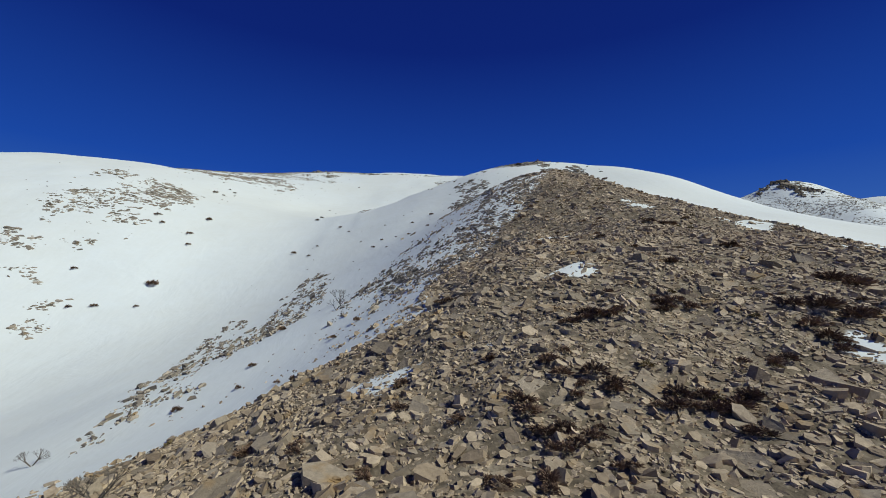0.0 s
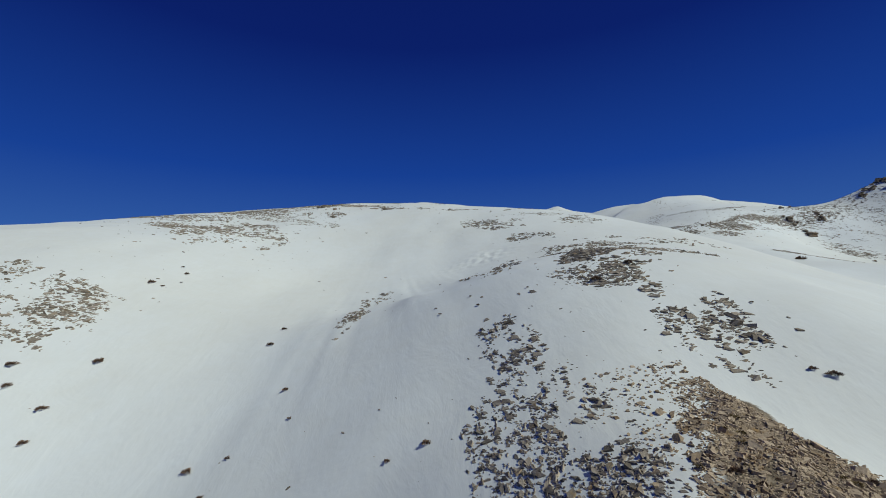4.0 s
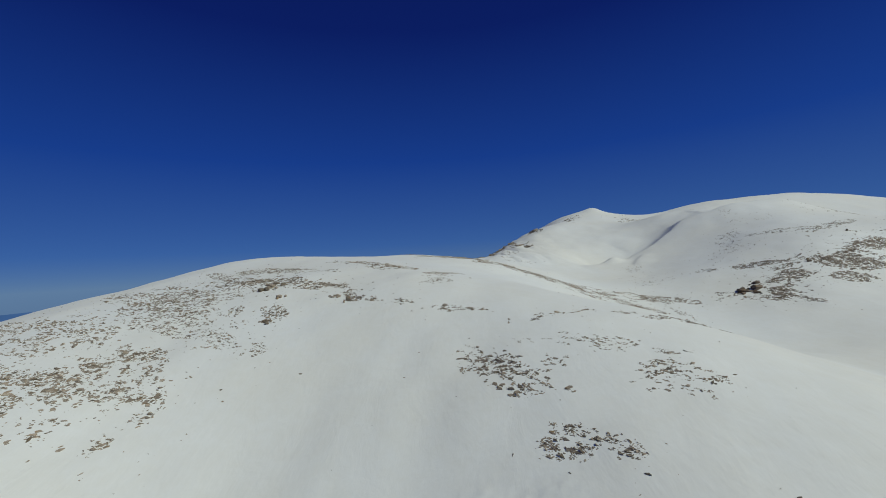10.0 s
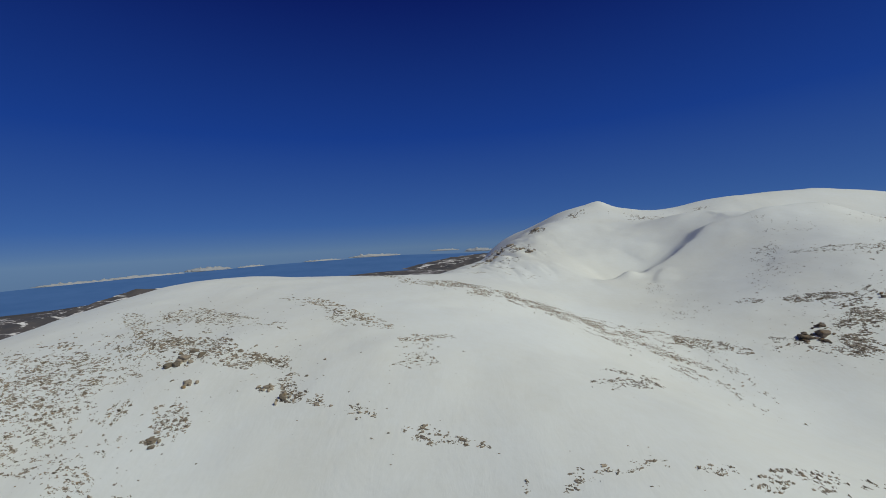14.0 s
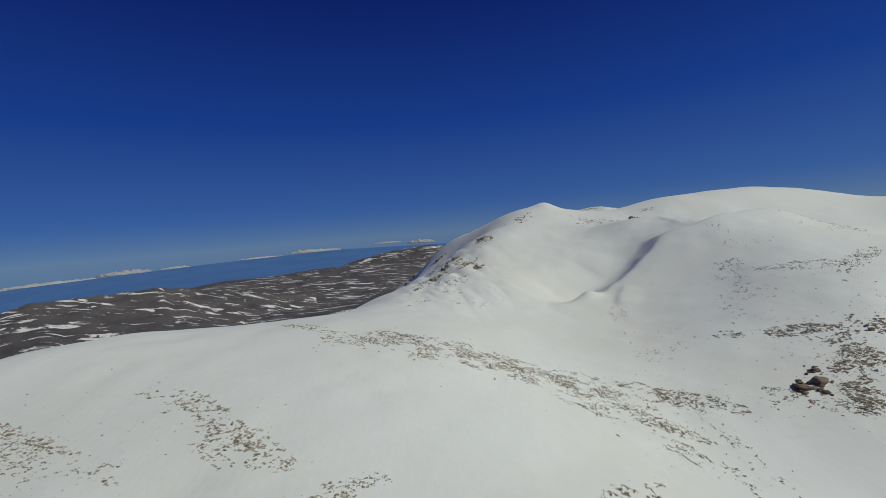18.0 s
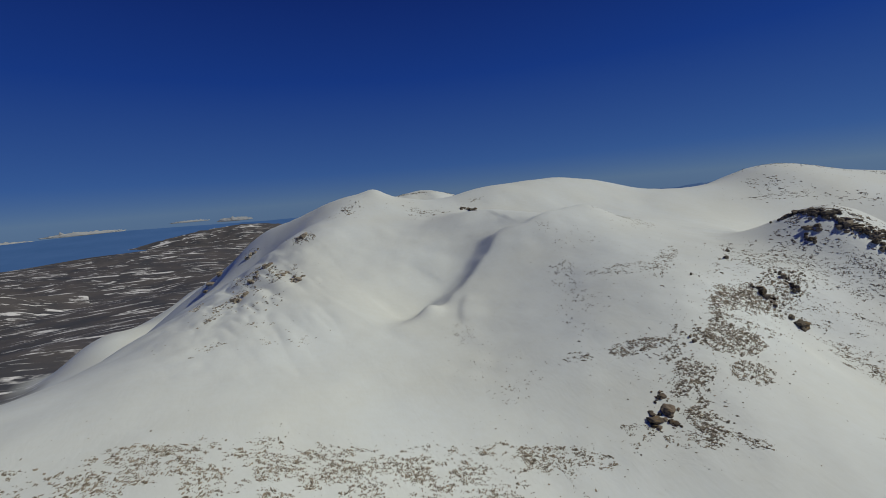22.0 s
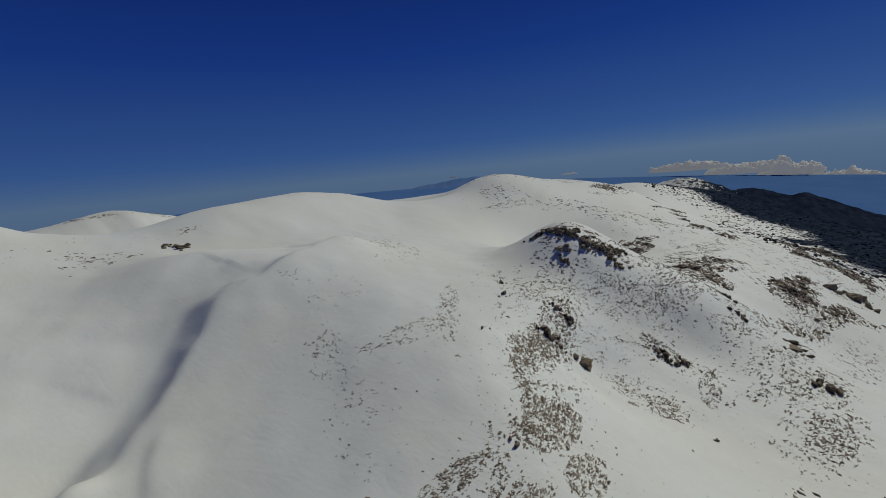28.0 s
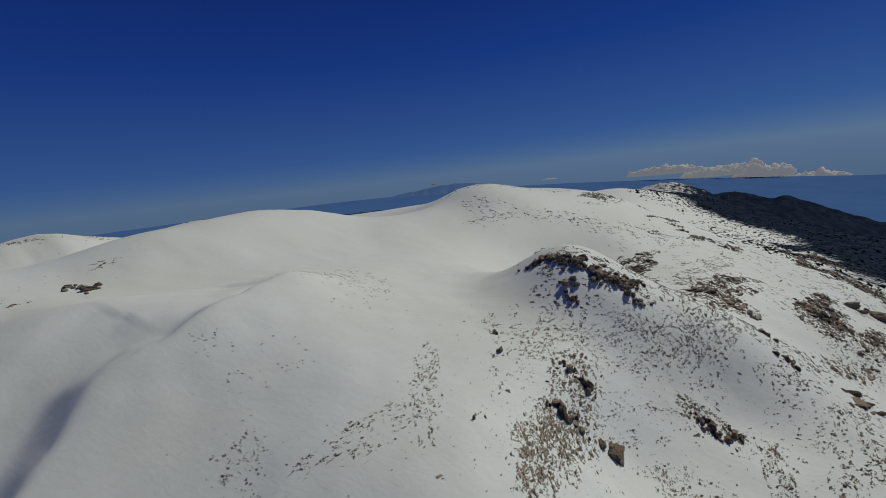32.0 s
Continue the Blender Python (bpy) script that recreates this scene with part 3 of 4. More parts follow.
SLOPE = [(129, 360, 12.7, 7.5, 54, 0.08, 0.5), (84, 339, 8.0, 5.7, -175, 0.10, 0.5), (86, 354, 13.0, 10.2, 116, 0.04, 0.4), (84, 382, 6.8, 4.9, 56, 0.15, 0.4),
    (145, 389, 8.4, 4.1, 52, 0.20, 0.5), (167, 370, 14.2, 4.2, 154, 0.30, 0.6), (187, 368, 16.8, 3.2, -146, 0.40, 0.6), (143, 387, 11.8, 4.9, 63, 0.14, 0.5),
    (166, 372, 8.6, 4.8, 157, 0.25, 0.5), (188, 369, 16.8, 3.2, -151, 0.40, 0.6), (136, 364, 8.5, 5.5, 102, 0.10, 0.5), (242, 449, 34.5, 16.6, 47, 0.18, 0.7),
    (169, 411, 11.9, 10.2, 91, 0.07, 0.5), (163, 429, 3.9, 2.9, 112, 0.15, 0.5)]
KNOLL = [(288, 352, 13.9, 11.3, 82, 0.50, 1.3), (295, 333, 13.6, 9.5, 170, 0.40, 1.2), (266, 350, 11.8, 9.0, 84, 0.20, 1.2), (294, 322, 16.6, 8.4, 140, 0.35, 1.1),
    (321, 303, 53.3, 12.6, 177, 0.40, 1.0), (263, 334, 18.0, 7.2, 121, 0.10, 1.0), (248, 355, 17.2, 11.0, -175, 0.10, 1.0), (222, 363, 20.2, 3.1, -152, 0.40, 1.1),
    (192, 335, 17.0, 5.8, -170, 0.40, 0.9), (223, 337, 14.3, 5.7, -178, 0.45, 1.3), (211, 332, 11.7, 3.9, -174, 0.20, 1.0), (212, 347, 24.7, 10.1, -171, 0.08, 0.8)]
FLANK = [(474, 339, 70.6, 29.6, -165, 0.15, 1.1), (249, 299, 8.1, 5.3, 135, 0.45, 1.2), (219, 302, 10.9, 4.5, 117, 0.40, 0.9), (215, 291, 4.9, 2.1, 126, 0.45, 0.9),
    (251, 285, 9.0, 6.1, 167, 0.25, 0.8), (310, 274, 25.9, 9.3, 169, 0.45, 1.0), (327, 257, 24.0, 8.0, 162, 0.35, 1.0), (305, 251, 17.0, 2.2, 157, 0.60, 1.2),
    (274, 271, 14.7, 6.7, 140, 0.15, 0.8), (262, 262, 25.1, 11.0, 161, 0.30, 1.0), (249, 252, 21.6, 10.9, 159, 0.45, 1.0), (275, 243, 15.2, 4.5, 160, 0.50, 1.2)]
FLANK_B = [(230, 250, 12.3, 6.9, 146, 0.40, 0.9), (343, 221, 34.6, 6.7, 163, 0.25, 1.0), (449, 234, 48.6, 10.2, 172, 0.40, 1.3), (517, 190, 35.9, 10.8, 162, 0.55, 1.4),
    (446, 277, 54.9, 16.9, -143, 0.25, 1.2), (404, 229, 24.6, 8.0, 116, 0.30, 1.1), (536, 296, 52.5, 21.0, 64, 0.20, 1.3), (541, 371, 34.3, 17.0, 104, 0.30, 1.4),
    (518, 447, 34.1, 11.1, 128, 0.25, 1.6), (498, 492, 22.2, 13.2, 109, 0.35, 1.8), (637, 404, 35.4, 10.8, 159, 0.30, 2.2), (581, 236, 70.5, 35.5, -167, 0.30, 1.3),
    (709, 166, 136.0, 32.0, 173, 0.40, 1.3)]
MASSIF = [(20, 467, 12.9, 7.1, 96, 0.60, 1.2), (0, 480, 26.5, 5.3, 97, 0.50, 1.1), (36, 515, 10.6, 5.1, 92, 0.60, 1.3), (79, 573, 19.0, 5.6, 70, 0.50, 1.4),
    (-46, 715, 20.1, 3.0, 108, 0.50, 1.2), (-2, 648, 12.9, 5.2, 115, 0.50, 1.3), (10, 432, 6.5, 4.1, 48, 0.20, 0.9), (142, 557, 17.7, 11.8, 161, 0.20, 1.3),
    (15, 392, 8.2, 5.2, 180, 0.15, 0.9), (136, 552, 14.4, 12.0, 130, 0.25, 1.3), (8, 433, 8.3, 7.1, 101, 0.20, 1.2), (10, 406, 7.9, 2.7, 142, 0.25, 0.9)]
FACE_C = [(22, 151, 3.2, 2.0, -152, 0.45, 0.7), (26, 148, 3.4, 1.3, -158, 0.60, 0.7), (36, 147, 8.1, 1.8, 180, 0.80, 0.6), (48, 151, 2.5, 0.7, -171, 0.40, 0.7),
    (19, 148, 2.9, 1.1, 130, 0.60, 0.7), (48, 155, 2.3, 0.6, -173, 0.40, 0.7), (5, 190, 7.4, 2.3, 147, 0.50, 0.8)]
CREST_B = [(-100, 180, 12.6, 5.1, 177, 0.55, 0.8), (-80, 176, 6.9, 2.5, -176, 0.60, 0.8), (-76, 183, 4.1, 3.0, 176, 0.70, 0.8), (-83, 194, 9.4, 4.5, -154, 0.50, 0.8),
    (-96, 223, 15.6, 11.5, 170, 0.30, 0.8), (-121, 240, 17.0, 8.4, 153, 0.25, 0.8), (-74, 215, 5.7, 4.1, 110, 0.40, 0.8), (-111, 190, 8.4, 2.8, -177, 0.25, 0.8),
    (-138, 202, 8.6, 4.6, 158, 0.40, 0.8), (-90, 244, 18.6, 5.4, 155, 0.40, 0.8)]
FACE_D = [(45, 127, 6.2, 2.1, -142, 0.40, 0.7), (34, 121, 5.7, 2.5, 51, 0.45, 0.7), (24, 115, 5.1, 2.9, 65, 0.50, 0.7), (32, 139, 7.7, 5.4, 95, 0.45, 0.7)]
FLANK_C = [(271, 254, 17.9, 10.0, 163, 0.40, 0.9), (233, 249, 14.5, 4.9, 170, 0.50, 0.8), (174, 272, 9.4, 3.3, 141, 0.40, 0.8), (189, 254, 9.0, 3.6, 128, 0.45, 0.8),
    (283, 276, 10.8, 6.3, 134, 0.35, 1.0), (216, 260, 7.0, 6.2, 170, 0.25, 0.8), (364, 239, 22.8, 7.4, 168, 0.40, 1.0)]
RIBS = [(-8, 447, 22, 4.0, 72, 0.55, 1.1), (8, 480, 16, 4.5, 105, 0.50, 1.2), (-15, 388, 10, 4.0, 30, 0.22, 0.9), (-24, 470, 16, 2.5, 95, 0.45, 1.2), (35, 518, 9, 3.0, 60, 0.5, 1.2), (72, 572, 12, 4.0, 50, 0.4, 1.3)]
PLATEAU = [(384, 855, 40, 14, 20, 0.35, 1.6), (330, 800, 46, 7, 175, 0.3, 1.5), (250, 790, 32, 5, 170, 0.35, 1.5), (205, 800, 22, 5, 160, 0.3, 1.5), (190, 566, 9, 3, 170, 0.4, 1.1), (300, 740, 40, 6, 165, 0.2, 1.4), (560, 520, 45, 16, 150, 0.25, 1.3), (620, 470, 50, 12, 160, 0.3, 1.3), (480, 480, 22, 5, 150, 0.4, 1.4)]
CREST_C = [(-110, 235, 22, 10, 165, 0.35, 0.8), (-85, 214, 16, 6, 165, 0.40, 0.7), (-96, 262, 20, 7, 160, 0.30, 0.7), (-64, 201, 9, 3, 170, 0.40, 0.7), (-122, 205, 18, 8, 165, 0.40, 0.8), (-60, 216, 5, 3, 150, 0.5, 0.8), (-40, 224, 5, 2, 160, 0.6, 0.8)]
KNOLL_B = [(250, 332, 24, 13, 140, 0.30, 0.7), (268, 318, 18, 8, 150, 0.35, 0.7), (232, 318, 14, 5, 150, 0.35, 0.7), (240, 352, 16, 8, 160, 0.30, 0.7), (290, 300, 22, 6, 165, 0.40, 0.8), (345, 320, 40, 9, 170, 0.35, 0.9), (400, 300, 45, 9, 165, 0.40, 1.0), (470, 300, 50, 10, 165, 0.40, 1.1)]
# ---- end of patches ----
AREAS = (BAND, LEFT, FACE, RIB, FACE_B, FACE_C, FACE_D, CREST, CREST_B, DOME, RIDGE, RIDGE_B, OUTCROP, OUTCROP_B, SLOPE, KNOLL, FLANK, FLANK_B, FLANK_C, MASSIF, RIBS, PLATEAU, CREST_C, KNOLL_B)


def patch_grain(x, y, heading, size):
    """Where stones show within a patch: broken streaks along its heading, about -1 to 1."""
    ch, sh = math.cos(radians(heading)), math.sin(radians(heading))
    u, v = x * ch + y * sh, y * ch - x * sh
    return 0.75 * lattice(u, v * 2.2, 9 * size, 51) + 0.5 * lattice(u, v * 1.6, 3.4 * size, 52) + 0.3 * lattice(x, y, 26 * size, 53)


def patch_cover(x, y):
    c = np.zeros_like(x)
    for area in AREAS:
        for px, py, a, b, h, cover, size in area:
            near = np.hypot(x - px, y - py) < 1.6 * max(a, b)
            if not near.any():
                continue
            xs, ys = x[near], y[near]
            ch, sh = math.cos(radians(h)), math.sin(radians(h))
            u, v = ((xs - px) * ch + (ys - py) * sh) / a, ((ys - py) * ch - (xs - px) * sh) / b
            grain = np.clip(0.75 + patch_grain(xs, ys, h, size), 0, 1.2)
            c[near] = np.maximum(c[near], min(0.40, cover * 0.28) * grain * np.clip((1.5 - (u * u + v * v)) * 0.9, 0, 1))
    return c


def steps(lo, hi, parts, grow):
    """Grid lines: even steps within the named stretches, growing ones outside."""
    mid = [parts[0][0]]
    for a, b, d in parts:
        while mid[-1] < b:
            mid.append(mid[-1] + d)
    left, right, d, a = [], [], parts[0][2], mid[0]
    while a > lo:
        d *= grow
        a -= d
        left.append(a)
    d, a = parts[-1][2], mid[-1]
    while a < hi:
        d *= grow
        a += d
        right.append(a)
    return np.array(left[::-1] + mid + right)


def mesh_from(name, verts, faces, smooth=False):
    """A mesh of equal-sided faces from arrays."""
    me = bpy.data.meshes.new(name)
    n, k = faces.shape
    me.vertices.add(len(verts))
    me.vertices.foreach_set("co", np.asarray(verts, np.float32).ravel())
    me.loops.add(n * k)
    me.loops.foreach_set("vertex_index", faces.astype(np.int32).ravel())
    me.polygons.add(n)
    me.polygons.foreach_set("loop_start", np.arange(0, n * k, k, dtype=np.int32))
    me.polygons.foreach_set("use_smooth", np.full(n, smooth))
    me.update(calc_edges=True)
    return me


def sheet_faces(nx, ny):
    i = (np.arange(ny - 1)[:, None] * nx + np.arange(nx - 1)).ravel()
    return np.stack([i, i + 1, i + nx + 1, i + nx], 1)


# ---- the ground, one sheet from the spur to the horizon ----
gx = steps(-4700, 4700, ((-130, -34, 2.0), (-34, 50, 0.7), (50, 235, 1.5), (235, 330, 2.2)), 1.06)
gy = steps(-4400, 4800, ((-12, 90, 0.7), (90, 146, 1.0), (146, 172, 0.6), (172, 205, 1.0), (205, 290, 2.0), (290, 470, 1.6)), 1.06)
X, Y = np.meshgrid(gx, gy)
Z = land(X, Y)
me = mesh_from("ground", np.stack([X.ravel(), Y.ravel(), Z.ravel()], 1), sheet_faces(len(gx), len(gy)), True)
R = np.hypot(X - VIEW[0], Y - VIEW[1])
AZ = np.degrees(np.arctan2(X - VIEW[0], Y - VIEW[1]))
bare = np.maximum(bare_spur(X, Y) * 0.92 * (1 - pockets(X, Y)), patch_cover(X, Y))
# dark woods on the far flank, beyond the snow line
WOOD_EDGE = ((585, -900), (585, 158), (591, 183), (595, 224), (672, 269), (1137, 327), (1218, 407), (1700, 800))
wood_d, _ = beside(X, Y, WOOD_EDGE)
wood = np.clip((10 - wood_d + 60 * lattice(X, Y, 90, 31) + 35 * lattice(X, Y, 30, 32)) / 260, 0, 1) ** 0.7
scrub = np.clip((-40 - Z + 25 * lattice(X, Y, 90, 33)) / 40, 0, 1) * (AZ < 45) * (Y > 250)
scrub = np.maximum(scrub, np.clip((R - 1500) / 300, 0, 1) * (AZ < 60))
cover = np.stack([bare, wood, np.where(R > 3000, 1.0, scrub * 0.66), np.ones_like(X)], -1)
me.attributes.new("cover", "FLOAT_COLOR", "POINT").data.foreach_set("color", cover.astype(np.float32).ravel())
me.materials.append(GROUND)
ground = tagged(new("ground", me), "wind-packed snow over a stony mountain, bare on the spur", "ground", kind="structure")

# sea: a ring round the low country, its outer edge at the horizon
az = np.radians(np.arange(-180, 181, 2.0))
rows = []
for r, off in ((2100, 6.6), (2900, 3.6), (3500, 2.3), (4150, 1.0), (4700, 0.0)):
    el = np.radians(rim(np.degrees(az)) - off)
    rows.append(np.stack([VIEW[0] + r * np.sin(az), VIEW[1] + r * np.cos(az), VIEW[2] + r * np.tan(el)], 1))
me = mesh_from("sea", np.concatenate(rows), sheet_faces(len(az), 5)[:, ::-1], True)
me.materials.append(SEA)
tagged(new("sea", me), "calm blue sea out to the horizon", "water", kind="structure")


# ---- helpers for things ----
def part(name, data, material, parent=None, label=""):
    """Links a mesh or bmesh as one object, under a thing or a part when given."""
    if isinstance(data, bmesh.types.BMesh):
        me = bpy.data.meshes.new(name)
        data.to_mesh(me)
        data.free()
    else:
        me = data
    if material is not None and not me.materials:
        me.materials.append(material)
    ob = new(name, me)
    ob.parent = parent
    return tagged(ob, label)


rng = np.random.default_rng(7)


def slab_shape(seed, sides, flat):
    """A broken slab about one metre long, with a flat top and chipped rim, as arrays of vertices and triangles."""
    r = np.random.default_rng(seed)
    turn = np.sort((np.arange(sides) + r.uniform(-0.38, 0.38, sides)) * 2 * np.pi / sides)
    rad = r.uniform(0.38, 0.56, sides)
    low = np.stack([rad * np.cos(turn), 0.72 * rad * np.sin(turn), np.full(sides, -0.5 * flat)], 1)
    top = low * (r.uniform(0.78, 0.97), r.uniform(0.78, 0.97), 0)
    top[:, 2] = 0.5 * flat * r.uniform(0.75, 1.0, sides) + 0.22 * flat * np.cos(turn + r.uniform(0, 6))
    i = np.arange(sides)
    j = (i + 1) % sides
    wall = np.concatenate([np.stack([i, j, j + sides], 1), np.stack([i, j + sides, i + sides], 1)])
    cap = np.stack([np.full(sides - 2, sides), sides + i[1:-1], sides + i[2:]], 1)
    return np.concatenate([low, top]), np.concatenate([wall, cap])


SLABS = [slab_shape(k, 4 + k % 4, 0.22 + 0.075 * (k % 5)) for k in range(20)]


def slope_frames(x, y):
    """The ground's height and unit normal at arrays x, y."""
    e = 0.6
    z = land(x, y)
    n = np.stack([z - land(x + e, y), z - land(x, y + e), np.full_like(z, e)], -1)
    return z, n / np.linalg.norm(n, axis=1, keepdims=True)


def turned(heading, normal):
    """Turn matrices that lay things along a heading on a slope."""
    t = np.stack([np.cos(heading), np.sin(heading), np.zeros_like(heading)], -1)
    t -= normal * (t * normal).sum(1, keepdims=True)
    t /= np.linalg.norm(t, axis=1, keepdims=True)
    return np.stack([t, np.cross(normal, t), normal], -1)


def stones(x, y, size, tilt=0.35, sink=0.12, along=0.6, long=1.0, plain=False):
    """Joined mesh data of many stones lying on the ground, mostly along the contour."""
    z, n = slope_frames(x, y)
    level = np.arctan2(n[:, 0], -n[:, 1])
    heading = level + rng.normal(0, along, len(x))
    lean = n + rng.normal(0, tilt, (len(x), 3))
    lean /= np.linalg.norm(lean, axis=1, keepdims=True)
    m = turned(heading, lean) * size[:, None, None] * rng.uniform(0.75, 1.25, (len(x), 1, 3)) * np.array((long, 1, 1))
    at = np.stack([x, y, z - sink * size + 0.12 * size], -1)
    pick = rng.integers(0, len(SLABS), len(x))
    if plain:                          # four-cornered ones alone
        pick -= pick % 4
    vs, fs, base = [], [], 0
    for k, (v, f) in enumerate(SLABS):
        i = np.where(pick == k)[0]
        if len(i):
            vs.append((np.einsum("nij,vj->nvi", m[i], v) + at[i][:, None]).reshape(-1, 3))
            fs.append((f[None] + (np.arange(len(i)) * len(v))[:, None, None]).reshape(-1, 3) + base)
            base += len(i) * len(v)
    return np.concatenate(vs), np.concatenate(fs)


# ---- stones on the bare spur ----
def spur_points(n, y0, y1, loose=0.0):
    y = rng.uniform(y0, y1, n)
    lo, hi = spur_edges(y)
    x = rng.uniform(lo - 1.0 - loose, np.minimum(hi, 48) + 0.5)
    keep = rng.uniform(0, 1, n) < 0.12 + 0.88 * bare_spur(x, y)
    keep &= rng.uniform(0, 1, n) > 0.93 * pockets(x, y)
    return x[keep], y[keep]


def joined_stones(name, x, y, size, material, label, **how):
    v, f = stones(x, y, size, **how)
    me = mesh_from(name, v, f)
    me.materials.append(material)
    return tagged(new(name, me), label, "stones", kind="stuff")


x, y = spur_points(62000, 4, 30)
x, y = x[x < 11 + 1.1 * y], y[x < 11 + 1.1 * y]
joined_stones("scree_stones", x, y, rng.lognormal(-1.75, 0.5, len(x)).clip(0.08, 0.75), SCREE, "tan and grey limestone rubble covering the bare spur", tilt=0.20)
x, y = spur_points(34000, 4, 17)
x, y = x[x < 8 + 1.2 * y], y[x < 8 + 1.2 * y]
joined_stones("scree_stones", x, y, rng.lognormal(-2.15, 0.35, len(x)).clip(0.06, 0.3), SCREE, "small broken limestone chips filling the gaps on the spur", tilt=0.25, plain=True)
x, y = spur_points(40000, 26, 74)
joined_stones("scree_stones", x, y, rng.lognormal(-1.65, 0.45, len(x)).clip(0.11, 0.8), SCREE, "tan limestone rubble on the upper part of the spur", tilt=0.32, plain=True)
x, y = spur_points(2600, 4, 26)
joined_stones("scree_slabs", x, y, rng.lognormal(-0.6, 0.42, len(x)).clip(0.3, 1.9), SLAB_ROCK, "broad cracked limestone slabs lying close together on the spur", tilt=0.09, sink=0.24, along=0.8)
x, y = spur_points(1100, 24, 72)
joined_stones("scree_slabs", x, y, rng.uniform(0.4, 1.1, len(x)), SCREE, "broad weathered limestone slabs lying among the rubble", tilt=0.16, sink=0.25, along=0.9)

# rubble thinning out over the snow beside the spur
y = rng.uniform(24, 76, 6000)
off = rng.exponential(5.0, 6000)
x = spur_edges(y)[0] - off
keep = (off < 15) & (0.8 * lattice(x, y, 3.0, 44) + 0.5 * lattice(x, y, 1.2, 45) > rng.uniform(-0.5, 0.6, 6000))
x, y = x[keep], y[keep]
joined_stones("scree_stones", x, y, rng.lognormal(-1.65, 0.5, len(x)).clip(0.12, 0.8), SCREE, "tan rubble thinning out over the snow beside the spur", tilt=0.25)

# ---- stones that show through the snow elsewhere ----
THICK = (DOME, CREST, FACE, FACE_D, RIB, OUTCROP, OUTCROP_B, RIDGE)      # where the stones lie closest
for area in AREAS:
    for px, py, a, b, h, cover, size in area:
        grain = size
        size *= 0.36 if px < 60 and py > 85 else 0.42
        cover *= min(1.0, (150 / (a * b)) ** 0.3) * (1.5 if any(area is thick for thick in THICK) else 1.1)
        dense = any(area is q for q in (*THICK, LEFT, BAND, CREST_B, CREST_C, KNOLL_B, RIDGE_B, FACE_B))
        count = int(min(1500, 8 + math.pi * a * b * cover / (size * size * (1.9 if dense else 3.2))))
        rr, th = np.sqrt(rng.uniform(0, 2.0, count)), rng.uniform(0, 2 * np.pi, count)
        u, v = a * rr * np.cos(th), b * rr * np.sin(th)
        ch, sh = math.cos(radians(h)), math.sin(radians(h))
        x, y = px + u * ch - v * sh, py + u * sh + v * ch
        keep = patch_grain(x, y, h, grain) * 1.7 + 0.45 - 0.45 * rr ** 2 > rng.uniform(-0.35, 0.6, count) - 0.3 * (cover - 0.4)
        x, y = x[keep], y[keep]
        # the stones lie in tight heaps, strung out along the patch, with snow between
        heap = rng.integers(1, 10, len(x))
        x, y = np.repeat(x, heap), np.repeat(y, heap)
        along_, across = rng.normal(0, 1.15 * size, len(x)), rng.normal(0, 0.55 * size, len(x))
        x, y = x + along_ * ch - across * sh, y + along_ * sh + across * ch
        stray = max(4, count // (6 if px > 60 else 9 if px < -30 and py > 150 else 20))
        far_u, far_v = rng.normal(0, 1.1 * a, stray), rng.normal(0, 1.3 * b + 1.5, stray)
        x, y = np.concatenate([x, px + far_u * ch - far_v * sh]), np.concatenate([y, py + far_u * sh + far_v * ch])
        joined_stones("rock_patch", x, y, size * rng.lognormal(-0.30, 0.58, len(x)).clip(0.2, 3.0), LEDGE,
                      "layered grey-brown limestone rocks poking through the snow" if cover > 0.3 else "scattered small rocks lying on open snow", tilt=0.16, along=0.4, sink=0.10, long=1.35, plain=True)

# ---- stones strewn in bands over the long flank, and evergreen scrub at the edge of the woods ----
def strewn(n, x0, x1, y0, y1):
    x, y = rng.uniform(x0, x1, n), rng.uniform(y0, y1, n)
    u, v = x * 0.96 - y * 0.27, y * 0.96 + x * 0.27
    band = 0.8 * lattice(u, v * 3.2, 70, 71) + 0.55 * lattice(u, v * 2.2, 22, 72) + 0.5 * lattice(x, y, 140, 73)
    keep = (band > rng.uniform(0.18, 0.78, n)) & ((y < 330) | (x > 400)) & (y < 205 + 0.55 * x)
    return x[keep], y[keep]


for x0, x1, n in ((190, 300, 40000), (300, 420, 50000), (420, 560, 46000), (560, 720, 40000), (720, 960, 34000)):
    x, y = strewn(n, x0, x1, 150, 430)
    joined_stones("strewn_rocks", x, y, rng.lognormal(-0.72 + x0 / 1000, 0.75, len(x)).clip(0.25, 5.0), LEDGE, "grey-brown rocks strewn in bands down the snowy flank", tilt=0.2, along=0.4, long=1.4, plain=True)
n = 7000
x, y = rng.uniform(560, 1500, n), rng.uniform(-150, 480, n)
dd, _ = beside(x, y, WOOD_EDGE)
wild = lattice(x, y, 60, 75) + 0.6 * lattice(x, y, 20, 76)
keep = (dd < 20) & (dd > -420) & (dd < 30 * wild + rng.normal(-20, 12, n))
x, y = x[keep], y[keep]
joined_stones("evergreen_scrub", x, y, rng.lognormal(1.25, 0.35, len(x)), WOODS, "dark evergreen scrub at the lower edge of the snow", tilt=0.3)

